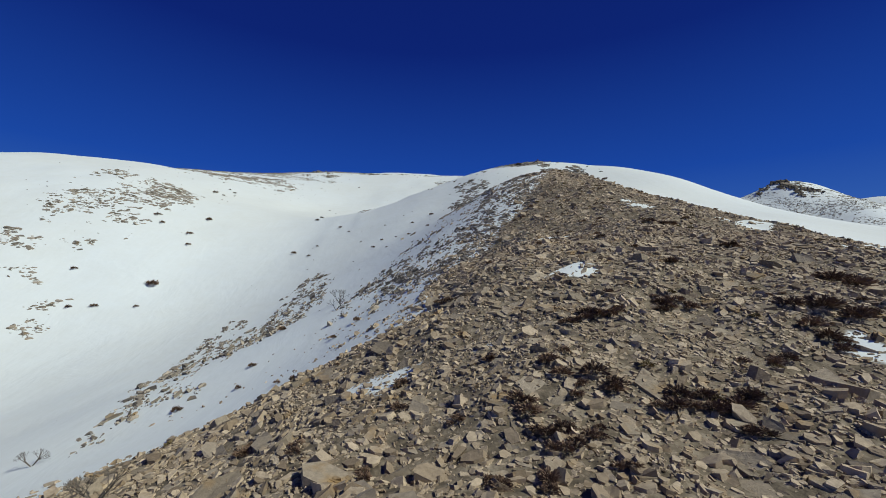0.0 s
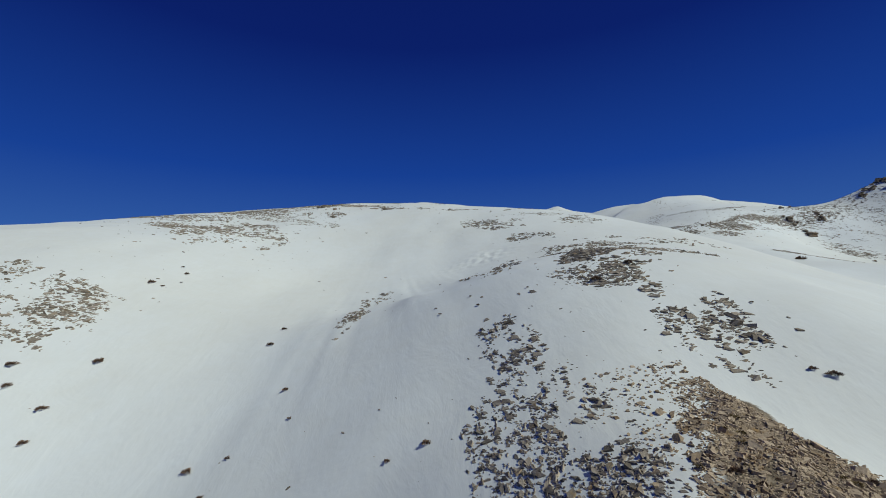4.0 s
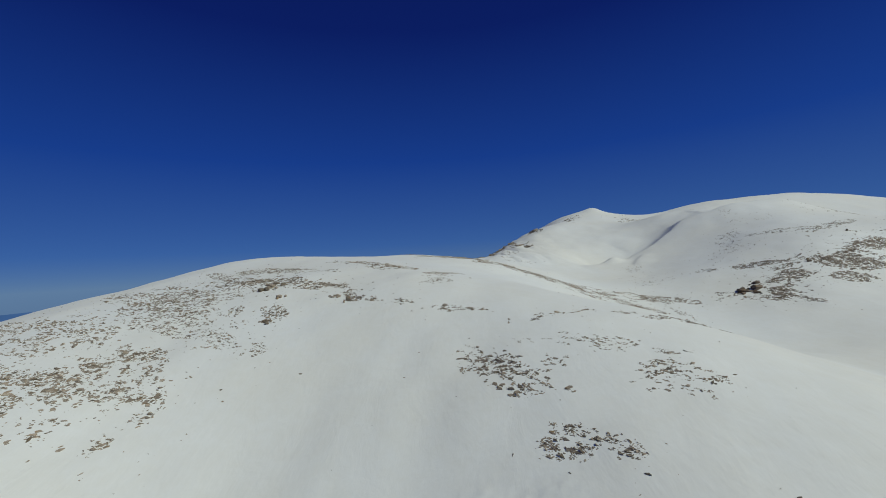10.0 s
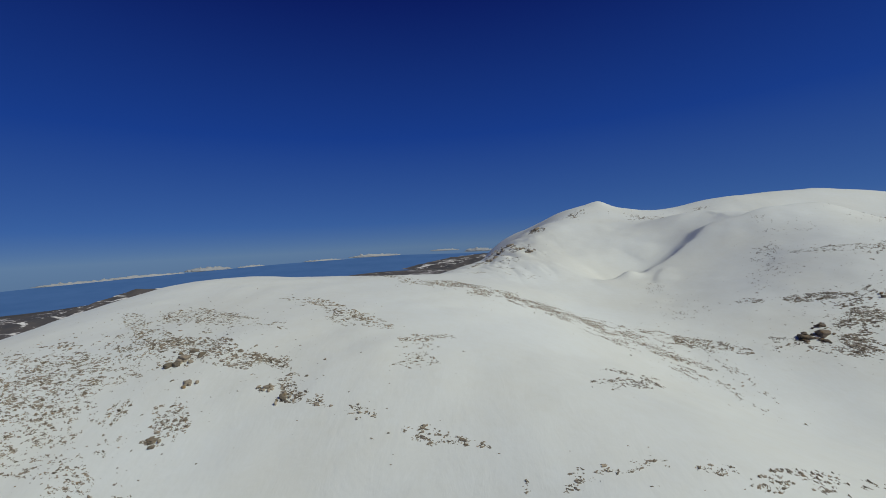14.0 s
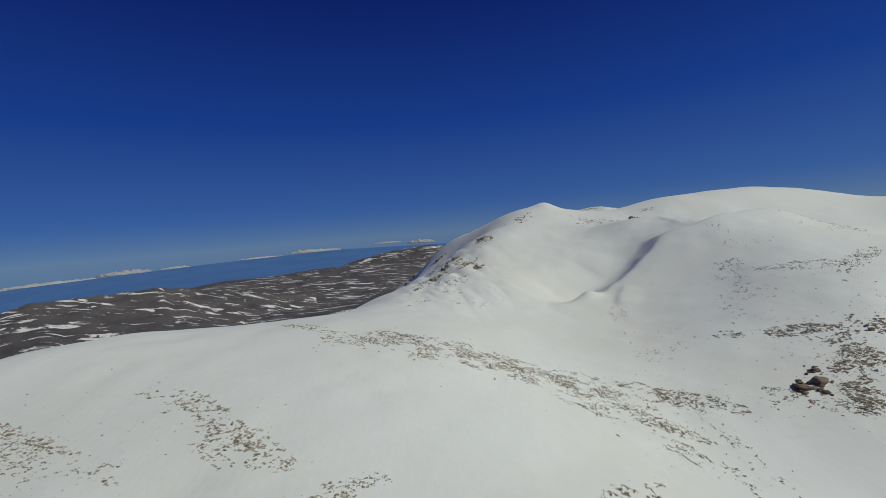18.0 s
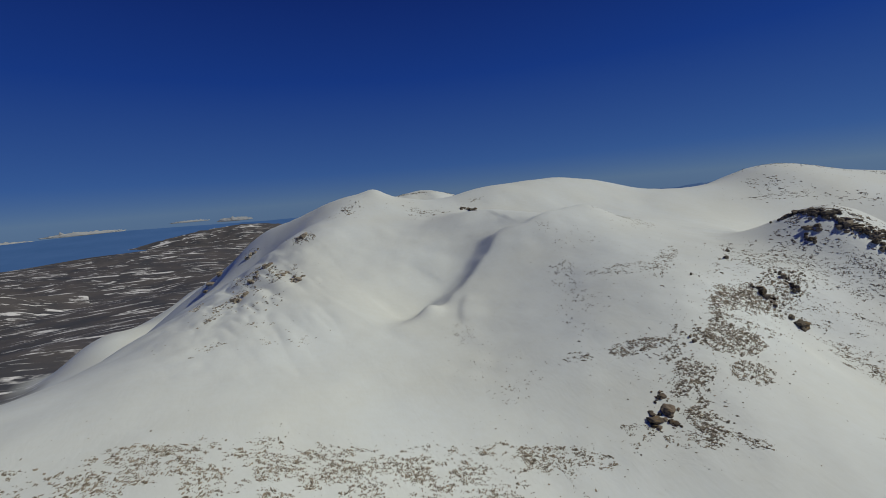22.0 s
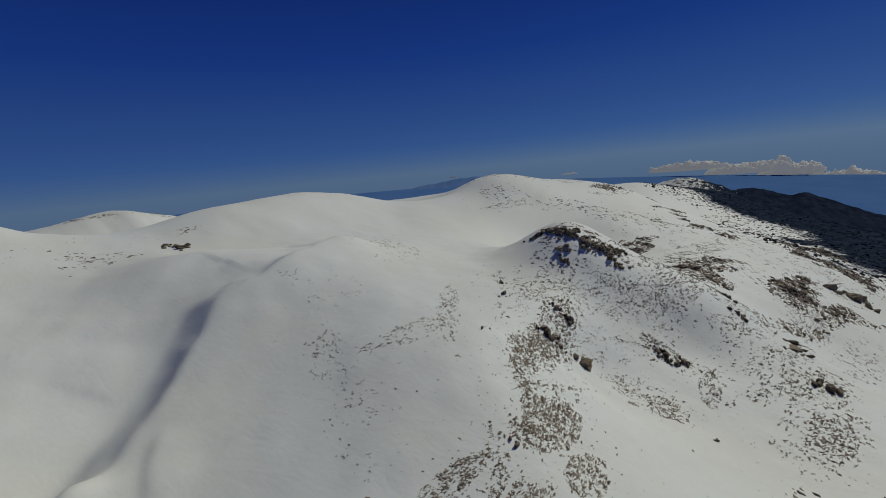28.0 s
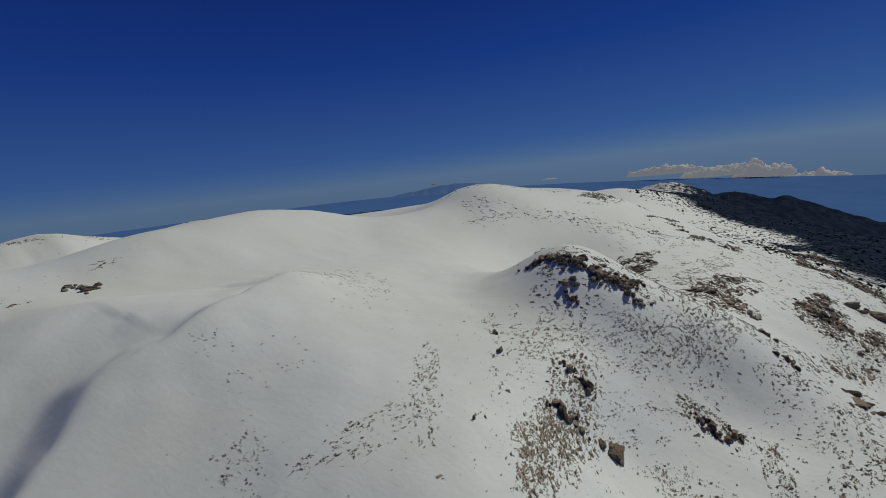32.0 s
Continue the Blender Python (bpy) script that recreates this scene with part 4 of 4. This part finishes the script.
# ---- crags and boulders: x, y, breadth, height ----
# ---- features ----
SHRUBS_SPUR = [(-1.3, 14.0, 0.4), (3.3, 12.3, 0.7), (4.3, 11.8, 0.7), (3.6, 11.5, 0.4), (2.0, 11.2, 0.6), (2.4, 9.9, 0.6), (2.7, 9.4, 0.5), (3.5, 9.8, 0.4), (6.2, 11.2, 0.6), (6.6, 11.0, 0.6), (7.7, 10.9, 0.6), (5.7, 16.0, 0.9), (4.9, 15.6, 0.6), (6.5, 15.8, 0.5), (8.6, 17.0, 0.6), (9.2, 16.9, 0.7), (9.7, 17.0, 0.5), (11.8, 21.6, 0.7), (15.8, 30.3, 1.0), (17.3, 24.9, 0.8)]
SHRUBS_SPUR_B = [(18.1, 19.0, 1.3), (13.6, 15.5, 1.0), (12.6, 14.3, 0.8), (10.4, 13.0, 0.6), (0.3, 11.0, 0.3), (-3.6, 10.8, 0.3), (1.0, 16.6, 0.4), (1.5, 14.1, 0.3), (0.2, 21.5, 0.7), (2.3, 8.3, 0.5), (1.1, 8.4, 0.4), (7.1, 9.7, 0.5), (6.9, 10.5, 0.6), (5.6, 10.7, 0.4), (12.9, 13.6, 0.5), (-1.7, 9.5, 0.3), (-5.9, 13.4, 0.4), (3.7, 8.6, 0.3), (6.9, 17.4, 0.5), (15.0, 14.9, 0.8)]
SHRUBS_SNOW = [(-32.5, 107.9, 1.2), (-23.1, 93.6, 0.9), (-19.7, 87.5, 0.6), (-29.9, 84.5, 1.2), (-25.7, 80.6, 0.8), (-5.6, 75.7, 0.6), (-56.3, 100.3, 1.5), (-53.0, 87.1, 1.1), (-55.5, 91.4, 1.4), (-62.6, 92.9, 1.3), (28.5, 73.1, 1.0), (27.6, 73.9, 0.6), (-65.8, 96.0, 1.6), (-5.5, 66.9, 0.7), (-2.4, 65.0, 0.7), (-10.7, 73.3, 0.6), (-11.7, 70.6, 0.8), (-2.2, 75.7, 0.9), (-25.4, 84.7, 0.6), (-8.0, 71.2, 0.4), (149.1, 245.6, 4.3), (28.6, 82.2, 0.4), (13.3, 55.5, 0.9), (15.3, 62.3, 0.7), (16.0, 61.4, 0.5), (-64.4, 73.6, 1.1), (-50.5, 73.7, 2.4), (-15.0, 40.2, 1.0), (-13.5, 30.6, 0.6), (-7.3, 28.8, 0.5)]
SHRUBS_SNOW_B = [(-6.1, 30.4, 0.7), (-7.2, 21.1, 0.6), (-8.8, 23.1, 0.5), (-57.2, 64.9, 1.0), (-48.6, 67.4, 0.8), (-54.2, 66.1, 1.2), (-12.5, 26.5, 0.5), (-15.8, 25.9, 0.7), (-33.5, 114.8, 1.0), (-68.7, 136.4, 1.3), (-69.7, 126.5, 1.7), (-67.0, 126.5, 0.9), (1.3, 97.6, 0.4), (-71.9, 139.4, 0.8), (-66.0, 131.0, 0.6), (-6.7, 137.7, 0.5), (-3.6, 98.3, 0.4), (-2.7, 95.6, 0.5), (2.4, 93.6, 0.5), (21.4, 94.0, 1.3), (16.2, 89.9, 1.6), (8.6, 92.7, 0.4)]
CRAG_BOULDER = [(212, 324, 6.6, 4.4)]
CRAG_ROCKS = [(229, 340, 4.0, 4.0), (228, 334, 4.4, 4.4), (209, 337, 4.8, 4.4), (209, 332, 3.0, 2.6), (208, 341, 2.2, 2.6)]
CRAG_KNOLL = [(290, 367, 8.3, 5.5), (285, 357, 8.7, 6.7), (283, 349, 9.8, 7.2), (281, 340, 11.0, 6.4), (284, 334, 9.7, 5.8), (296, 327, 5.4, 6.1), (287, 372, 5.5, 4.1), (270, 351, 5.6, 3.7), (264, 347, 3.6, 3.6), (281, 329, 5.7, 3.8), (281, 324, 4.4, 2.5)]
CRAG_LEDGE = [(249, 304, 3.7, 2.7), (249, 300, 5.3, 3.7), (251, 294, 4.3, 3.2), (247, 296, 5.3, 2.1), (220, 360, 3.0, 3.5), (231, 367, 2.7, 3.2), (413, 241, 10.2, 7.2), (502, 194, 19.6, 10.4), (268, 244, 7.2, 4.8), (301, 252, 10.4, 2.8), (323, 278, 5.2, 3.0), (301, 274, 5.5, 3.4), (147, 323, 2.8, 2.0), (184, 352, 1.6, 2.3), (211, 281, 2.5, 1.7)]
CRAG_OUTCROP = [(110, 308, 6.0, 4.8), (116, 309, 5.4, 5.4), (118, 313, 3.5, 3.0), (114, 305, 2.8, 2.0)]
CRAG_TWO = [(175, 544, 7.6, 3.8), (171, 553, 4.4, 2.8)]
CRAG_CLIFF = [(26, 455, 8.5, 4.3), (20, 466, 6.7, 3.7), (11, 488, 8.9, 6.5), (3, 475, 8.5, 5.4), (36, 515, 6.2, 4.5), (-45, 723, 16.6, 6.0), (-2, 448, 5.5, 3.5), (-1, 642, 7.6, 7.6)]
CRAG_CREST = [(-71, 235, 4.7, 2.6), (-63, 226, 2.7, 2.4), (-39, 222, 2.1, 2.4), (-44, 225, 2.5, 1.4), (-59, 212, 2.8, 1.4)]


def block_shape(seed, w, d, h, fine=3):
    """A jointed rock block: a ball cut flat by many planes, then roughened and worn."""
    r = np.random.default_rng(seed)
    bm = bmesh.new()
    bmesh.ops.create_icosphere(bm, subdivisions=fine, radius=1.0)
    cuts = r.normal(size=(10, 3))
    cuts /= np.linalg.norm(cuts, axis=1, keepdims=True)
    cuts = np.concatenate([cuts, np.eye(3), -np.eye(3)])
    far = np.concatenate([r.uniform(0.48, 0.82, 10), r.uniform(0.5, 0.8, 6)])
    for v in bm.verts:
        q = np.array(v.co[:])
        k = float(np.min(np.where(cuts @ q > 0.05, far / np.maximum(cuts @ q, 0.05), 9)))
        k *= 1.06 - 0.34 * abs(noise.noise(Vector(q * 2.3 + seed))) + 0.10 * noise.noise(Vector(q * 5 + seed)) - 0.14 * abs(noise.noise(Vector(q * 9 + seed)))
        step = 0.09 * math.copysign(abs(math.sin(q[2] * k * 9 + seed)) ** 0.5, math.sin(q[2] * k * 9 + seed))
        v.co = (q[0] * k * w * 0.76 * (1 + step), q[1] * k * d * 0.76 * (1 + step), q[2] * k * h * 0.8)
    return bm


def crag(name, rows, label, seed, deep=0.8, rock=None, pieces=0, spread=0.42):
    """One body of rock made of jointed blocks set into the slope."""
    cx, cy = sum(r[0] for r in rows) / len(rows), sum(r[1] for r in rows) / len(rows)
    base = new(name)
    base.location = (cx, cy, spot(cx, cy))
    tagged(base, label, "rock")
    for k, (px, py, w, h) in enumerate(rows):
        lot = np.random.default_rng(seed * 101 + k)
        for j in range(pieces or (9 if rock or w > 3 else 3)):
            s = (1.0 if pieces else 0.6 if rock else 0.8) if j == 0 else lot.uniform(0.22, 0.55)
            bm = block_shape(seed * 31 + k * 7 + j, w * s, w * deep * s * lot.uniform(0.6, 1.0), h * s * (0.9 if j == 0 else 1.1), 3 if w * s > 2.5 else 2)
            ob = part("block", bm, rock or CRAG, base)
            ox, oy = (0, 0) if j == 0 else lot.normal(0, spread * w, 2)
            gx_, gy_ = px + ox, py + oy
            ob.location = (gx_ - cx, gy_ - cy, spot(gx_, gy_) - base.location.z + h * s * (-0.05 if pieces else 0.18))
            ob.rotation_euler = (0.12 * math.sin(k * 3 + j), 0.12 * math.cos(k * 5 + j), 0.5 * math.sin(k * 1.3 + j * 0.7) + (1.57 if j % 3 == 2 else 0))
    return base


crag("boulder", CRAG_BOULDER, "big lone limestone boulder half sunk in snow", 6, 0.9, CRAG, 7, 0.26)
crag("rock_outcrop", [(a, b, w * 0.85, h * 0.55) for a, b, w, h in CRAG_OUTCROP], "rust-brown cracked limestone outcrop with a shaded hollow", 2, 0.9, RUST, 9, 0.36)
crag("rock_cluster", CRAG_ROCKS[:2], "dark jointed rocks standing out of the snow slope", 3)
crag("rock_cluster", CRAG_ROCKS[2:], "dark jointed rocks standing out of the snow slope", 4)
cliff = sorted(CRAG_KNOLL[:7], key=lambda q: q[1])
cliff += [((p[0] * t + q[0] * (1 - t)), (p[1] * t + q[1] * (1 - t)), 5.5 + 2 * t, 3.6) for p, q in zip(cliff, cliff[1:]) for t in (0.33, 0.66)]
cliff = [(a, b, w * 0.9, h * 0.72) for a, b, w, h in cliff]
crag("knoll_cliff", cliff, "broken dark limestone cliff round the snowy knoll", 5, 0.6)
for k, row in enumerate(CRAG_KNOLL[7:]):
    crag("cliff_rock", [row], "dark rock step below the knoll's cliff", 20 + k)
for k, row in enumerate(CRAG_LEDGE):
    crag("rock_ledge", [row], "dark limestone ledge standing clear of the snow", 40 + k, 0.6)
n = 0
while n < 64:                          # ledges in the same bands as the strewn rocks
    x, y = strewn(40, 205, 640, 170, 400)
    if len(x):
        w = float(rng.uniform(2.2, 5.0) * (0.8 + x[0] / 500))
        crag("rock_ledge", [(float(x[0]), float(y[0]), w, w * float(rng.uniform(0.3, 0.6)))], "small dark limestone ledge on the snowy flank", 200 + n, 0.6)
        n += 1
for k, row in enumerate(CRAG_TWO):
    crag("summit_rock", [row], "small dark rock high on the snowy massif", 70 + k)
crag("rock_step", [(a, b, w * 0.7, h * 0.6) for a, b, w, h in CRAG_CLIFF[:2]], "grey rock step on the massif's steep edge", 80, 0.8, LEDGE)
crag("rock_step", [(a, b, w * 0.7, h * 0.6) for a, b, w, h in CRAG_CLIFF[2:4]], "grey rock step on the massif's steep edge", 81, 0.8, LEDGE)
for k, row in enumerate(CRAG_CLIFF[4:]):
    crag("edge_rock", [row], "grey rock on the steep snowy edge of the massif", 85 + k, 0.8, LEDGE)
crag("crest_rock", CRAG_CREST[:2], "tan rock head on the crest above the snow face", 95, 0.8, LEDGE)
crag("crest_rock", CRAG_CREST[2:4], "tan rock head on the crest above the snow face", 96, 0.8, LEDGE)
crag("crest_rock", CRAG_CREST[4:], "low rock on the crest above the snow face", 97, 0.8, LEDGE)


# ---- shrubs ----
def cushion_shape(seed, blades, spread=1.0, lift=0.75):
    """A dome of short stiff sprays, about one metre across."""
    r = np.random.default_rng(seed)
    bm = bmesh.new()
    for _ in range(blades):
        a, e = r.uniform(0, 2 * math.pi), math.asin(r.uniform(0.02, 1.0))
        rad = 0.5 * r.uniform(0.55, 1.0) * (1 + 0.25 * math.sin(3 * a + seed))
        d = Vector((math.cos(a) * math.cos(e) * spread, math.sin(a) * math.cos(e) * spread, math.sin(e) * lift))
        tip, side = d * rad, Vector(r.normal(size=3)).normalized()
        w = r.uniform(0.018, 0.045)
        root = tip * r.uniform(0.45, 0.7)
        q = [bm.verts.new(root), bm.verts.new(tip + side * w), bm.verts.new(tip * 1.12), bm.verts.new(tip - side * w)]
        bm.faces.new(q)
    return bm


def stem_shape(seed):
    r = np.random.default_rng(seed)
    bm = bmesh.new()
    for _ in range(5):
        a = r.uniform(0, 2 * math.pi)
        end = Vector((math.cos(a) * 0.3, math.sin(a) * 0.3, 0.28))
        ring = [bm.verts.new(Vector((0.02 * math.cos(t), 0.02 * math.sin(t), -0.1))) for t in (0, 2.1, 4.2)]
        top = bm.verts.new(end)
        for i in range(3):
            bm.faces.new((ring[i], ring[(i + 1) % 3], top))
    return bm


def shrub(kind, seed, foliage, label, blades=430):
    base = new(kind)
    tagged(base, label, "shrub", "mountain shrubs")
    part("sprays", cushion_shape(seed, blades), foliage, base)
    part("stem", stem_shape(seed), TWIG, base, "grey woody stem")
    return base


KINDS = [shrub("cushion_shrub", 11, CUSHION, "dark brown thorny cushion shrub among the stones"),
         shrub("cushion_shrub", 12, CUSHION, "dark brown thorny cushion shrub among the stones"),
         shrub("cushion_shrub", 13, CUSHION, "dark brown thorny cushion shrub among the stones"),
         shrub("grass_tussock", 14, GRASSY, "dry yellow-brown grass tussock among the stones", 260)]


def set_shrub(kind, x, y, s, label=""):
    m = Matrix.Translation((x, y, spot(x, y) + 0.06)) @ Matrix.Rotation(rng.uniform(0, 6.28), 4, "Z") @ Matrix.Diagonal((s, s * rng.uniform(0.75, 1.1), s * rng.uniform(0.7, 1.0), 1))
    ob = copy_thing(KINDS[kind], Matrix.Identity(4))
    ob.matrix_basis = m
    return tagged(ob, label)


for x, y, s in SHRUBS_SPUR + SHRUBS_SPUR_B:
    for k in range(3):
        set_shrub(int(rng.integers(0, 3)), x + rng.normal(0, 0.35 * s), y + rng.normal(0, 0.35 * s), s * rng.uniform(0.7, 1.25))
for x, y, s in SHRUBS_SNOW + SHRUBS_SNOW_B:
    set_shrub(int(rng.integers(0, 3)), x, y, s, "dark thorny shrub standing alone on the snow")
x, y = spur_points(250, 5, 70)
for px, py in zip(x, y):
    set_shrub(int(rng.choice((0, 1, 2, 3), p=(0.18, 0.16, 0.16, 0.50))), px, py, rng.uniform(0.22, 0.6))
for ob in KINDS:                       # the four patterns themselves stand on the spur too
    px, py = rng.uniform(8, 20), rng.uniform(30, 50)
    ob.location = (px, py, spot(px, py))
    ob.scale = (0.5, 0.5, 0.45)


def bare_bush(x, y, height, seed):
    """A leafless bush: forked branches from one foot."""
    r = np.random.default_rng(seed)
    base = tagged(new("leafless_bush"), "leafless grey bush with thin branches standing in snow", "bush", "leafless bushes")
    base.location = (x, y, spot(x, y) - 0.05)
    for _ in range(6):
        bm = bmesh.new()

        def limb(a, d, length, w, level):
            b = a + d * length
            side = d.orthogonal().normalized()
            other = d.cross(side)
            ra = [bm.verts.new(a + (side * math.cos(t) + other * math.sin(t)) * w) for t in (0, 2.1, 4.2)]
            rb = [bm.verts.new(b + (side * math.cos(t) + other * math.sin(t)) * w * 0.55) for t in (0, 2.1, 4.2)]
            for i in range(3):
                bm.faces.new((ra[i], ra[(i + 1) % 3], rb[(i + 1) % 3], rb[i]))
            if level:
                for _ in range(3):
                    limb(b, (d + Vector(r.normal(0, 0.45, 3)) + Vector((0, 0, 0.15))).normalized(), length * 0.62, w * 0.55, level - 1)
        a = r.uniform(0, 6.28)
        limb(Vector((0, 0, 0)), Vector((math.cos(a) * 0.8, math.sin(a) * 0.8, 1)).normalized(), height * 0.42, 0.03, 3)
        part("branch", bm, TWIG, base)


for k, (x, y, h) in enumerate(((-10.6, 43.5, 1.7), (-9.6, 38.4, 1.4), (-9.5, 12.2, 1.1), (-10.8, 13.2, 0.9), (-17.5, 43.0, 1.2), (-20.5, 22.0, 1.0))):
    bare_bush(x, y, h, 300 + k)


# ---- clouds and far ranges ----
def at_sky(azimuth, elevation, r):
    a, e = radians(azimuth), radians(elevation)
    return Vector((VIEW[0] + r * math.sin(a), VIEW[1] + r * math.cos(a), VIEW[2] + r * math.tan(e)))


def cloud(azimuth, elevation, breadth, height, seed, r=4830):
    """A flat-based bank of cumulus, one billowing body."""
    bm = bmesh.new()
    bmesh.ops.create_icosphere(bm, subdivisions=5, radius=1.0)
    for v in bm.verts:
        q = v.co.copy()
        p = Vector((q.x * breadth / height * 0.9, q.y * 2, q.z)) + Vector((seed * 3.1, 0, 0))
        puff = 0.7 * abs(noise.noise(p * 1.3)) + 0.55 * abs(noise.noise(p * 3.1)) + 0.32 * abs(noise.noise(p * 7.0))
        lump = 0.25 + 0.9 * max(0.0, noise.noise(Vector((p.x * 0.55, 7.0, seed)))) + puff
        q.z = q.z * lump if q.z > 0 else q.z * 0.16
        v.co = Vector((q.x * breadth * 0.5 * (1 + 0.25 * puff), q.y * height * (1 + 0.4 * puff), q.z * height))
    for f in bm.faces:
        f.smooth = True
    ob = part("cloud", bm, CLOUD if azimuth > 60 else FAR_CLOUD)
    ob.location = at_sky(azimuth, elevation + 0.2, r)
    ob.rotation_euler = (0, 0, -radians(azimuth))
    tagged(ob, "low white cumulus cloud over the distant sea", "cloud", "distant clouds")


for k, (a, e, b, h) in enumerate(((-49, -2.5, 620, 28), (-43.4, -2.3, 640, 30), (-37.7, -2.0, 380, 42), (-33, -1.95, 240, 26), (-24, -1.7, 420, 20), (-17.5, -1.5, 520, 32), (-8, -1.2, 300, 20), (-3.3, -1.5, 300, 40),
                                  (85.5, -2.6, 640, 90), (91.0, -3.3, 620, 100), (94.7, -3.7, 420, 120), (98.6, -4.4, 460, 70), (57.5, -1.0, 70, 15), (72.3, -2.0, 150, 16))):
    cloud(a, e, b, h, 400 + k)


def far_range(name, crest, r, foot, material, label, depth=500, woods=0.0):
    """A range seen far off: its crest as azimuth and elevation, falling to a foot in front."""
    az = np.linspace(crest[0][0], crest[-1][0], 90)
    el = np.interp(az, [c[0] for c in crest], [c[1] for c in crest])
    el = el + 0.10 * lattice(az, az * 0, 0.9, 61) + 0.05 * lattice(az, az * 0, 0.3, 62)
    vs = []
    for t in np.linspace(0, 1, 14):
        rr = r - depth * t
        e = el * (1 - t) + (el - foot) * t + 0.18 * np.sin(t * 3.14) * lattice(az * 1.0, np.full_like(az, t * 6), 1.1, 63)
        vs.append(np.stack([VIEW[0] + rr * np.sin(np.radians(az)), VIEW[1] + rr * np.cos(np.radians(az)), VIEW[2] + rr * np.tan(np.radians(e))], 1))
    me = mesh_from(name, np.concatenate(vs), sheet_faces(90, 14)[:, ::-1], True)
    if material is GROUND:
        c = np.zeros((90 * 14, 4), np.float32)
        c[:, 1], c[:, 2], c[:, 3] = woods * np.tile(np.interp(az, (80, 87, 95), (0.5, 0.75, 1.0)), 14), 0.66 * (1 - woods), 1
        me.attributes.new("cover", "FLOAT_COLOR", "POINT").data.foreach_set("color", c.ravel())
    me.materials.append(material)
    tagged(new(name, me), label, "mountain range", kind="structure")


far_range("backdrop_range", ((42, -2.6), (47, -2.0), (50.6, -1.9), (54, -1.4), (57.8, -1.05), (60, -0.95), (62, -1.05), (66, -2.0), (70, -2.8)), 4650, 3.0, HAZE_BLUE_HILL, "mountain range far across the water, coloured blue for haze", 300)
far_range("distant_hills", ((36, -3.4), (39, -2.9), (41.4, -2.7), (44, -3.0), (47.7, -3.1), (52, -3.3), (56, -3.45), (62, -4.0), (66, -4.6)), 3300, 3.0, DARK_HILL, "dark wooded hills beyond the snowy ridge", 300)
far_range("coast_range", ((-28, -5.5), (-21, -4.6), (-15, -3.5), (-10.4, -2.6), (-5.7, -2.0), (-2.6, -1.7), (1, -2.1), (6, -3.2), (9, -4.0)), 3600, 4.5, GROUND, "brown coastal range with snow on its tops", 700)
far_range("foothills", ((-58, -6.5), (-53, -5.8), (-50.7, -5.2), (-48.3, -4.6), (-46.2, -3.9), (-42.2, -3.9), (-38, -4.0), (-35.4, -3.9), (-29.6, -5.0), (-24, -6.2), (-18.2, -7.4)), 1900, 7.0, GROUND, "brown foothills striped with old snow", 700)
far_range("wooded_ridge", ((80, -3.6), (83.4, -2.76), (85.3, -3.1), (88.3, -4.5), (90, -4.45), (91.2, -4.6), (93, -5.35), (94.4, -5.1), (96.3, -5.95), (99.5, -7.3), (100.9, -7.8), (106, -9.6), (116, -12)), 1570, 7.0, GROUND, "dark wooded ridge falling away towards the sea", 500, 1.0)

# ---- the nearest stones of the spur, one by one ----
x, y = spur_points(330, 5, 17)
x, y = x[:290], y[:290]
size = rng.uniform(0.2, 0.55, len(x))
z, nn = slope_frames(x, y)
shared = []
for k, (v, f) in enumerate(SLABS):
    me = mesh_from("stone", v, f)
    me.materials.append(SCREE)
    shared.append(me)
for i in range(len(x)):
    ob = part("stone", shared[i % len(shared)], None, ground)
    up = Vector(nn[i]) + Vector(rng.normal(0, 0.25, 3))
    ob.matrix_basis = Matrix.LocRotScale(Vector((x[i], y[i], z[i] + 0.01 * size[i])), up.to_track_quat("Z", "Y") @ Euler((0, 0, rng.uniform(0, 6.28))).to_quaternion(), Vector((1, 1, 1)) * size[i])
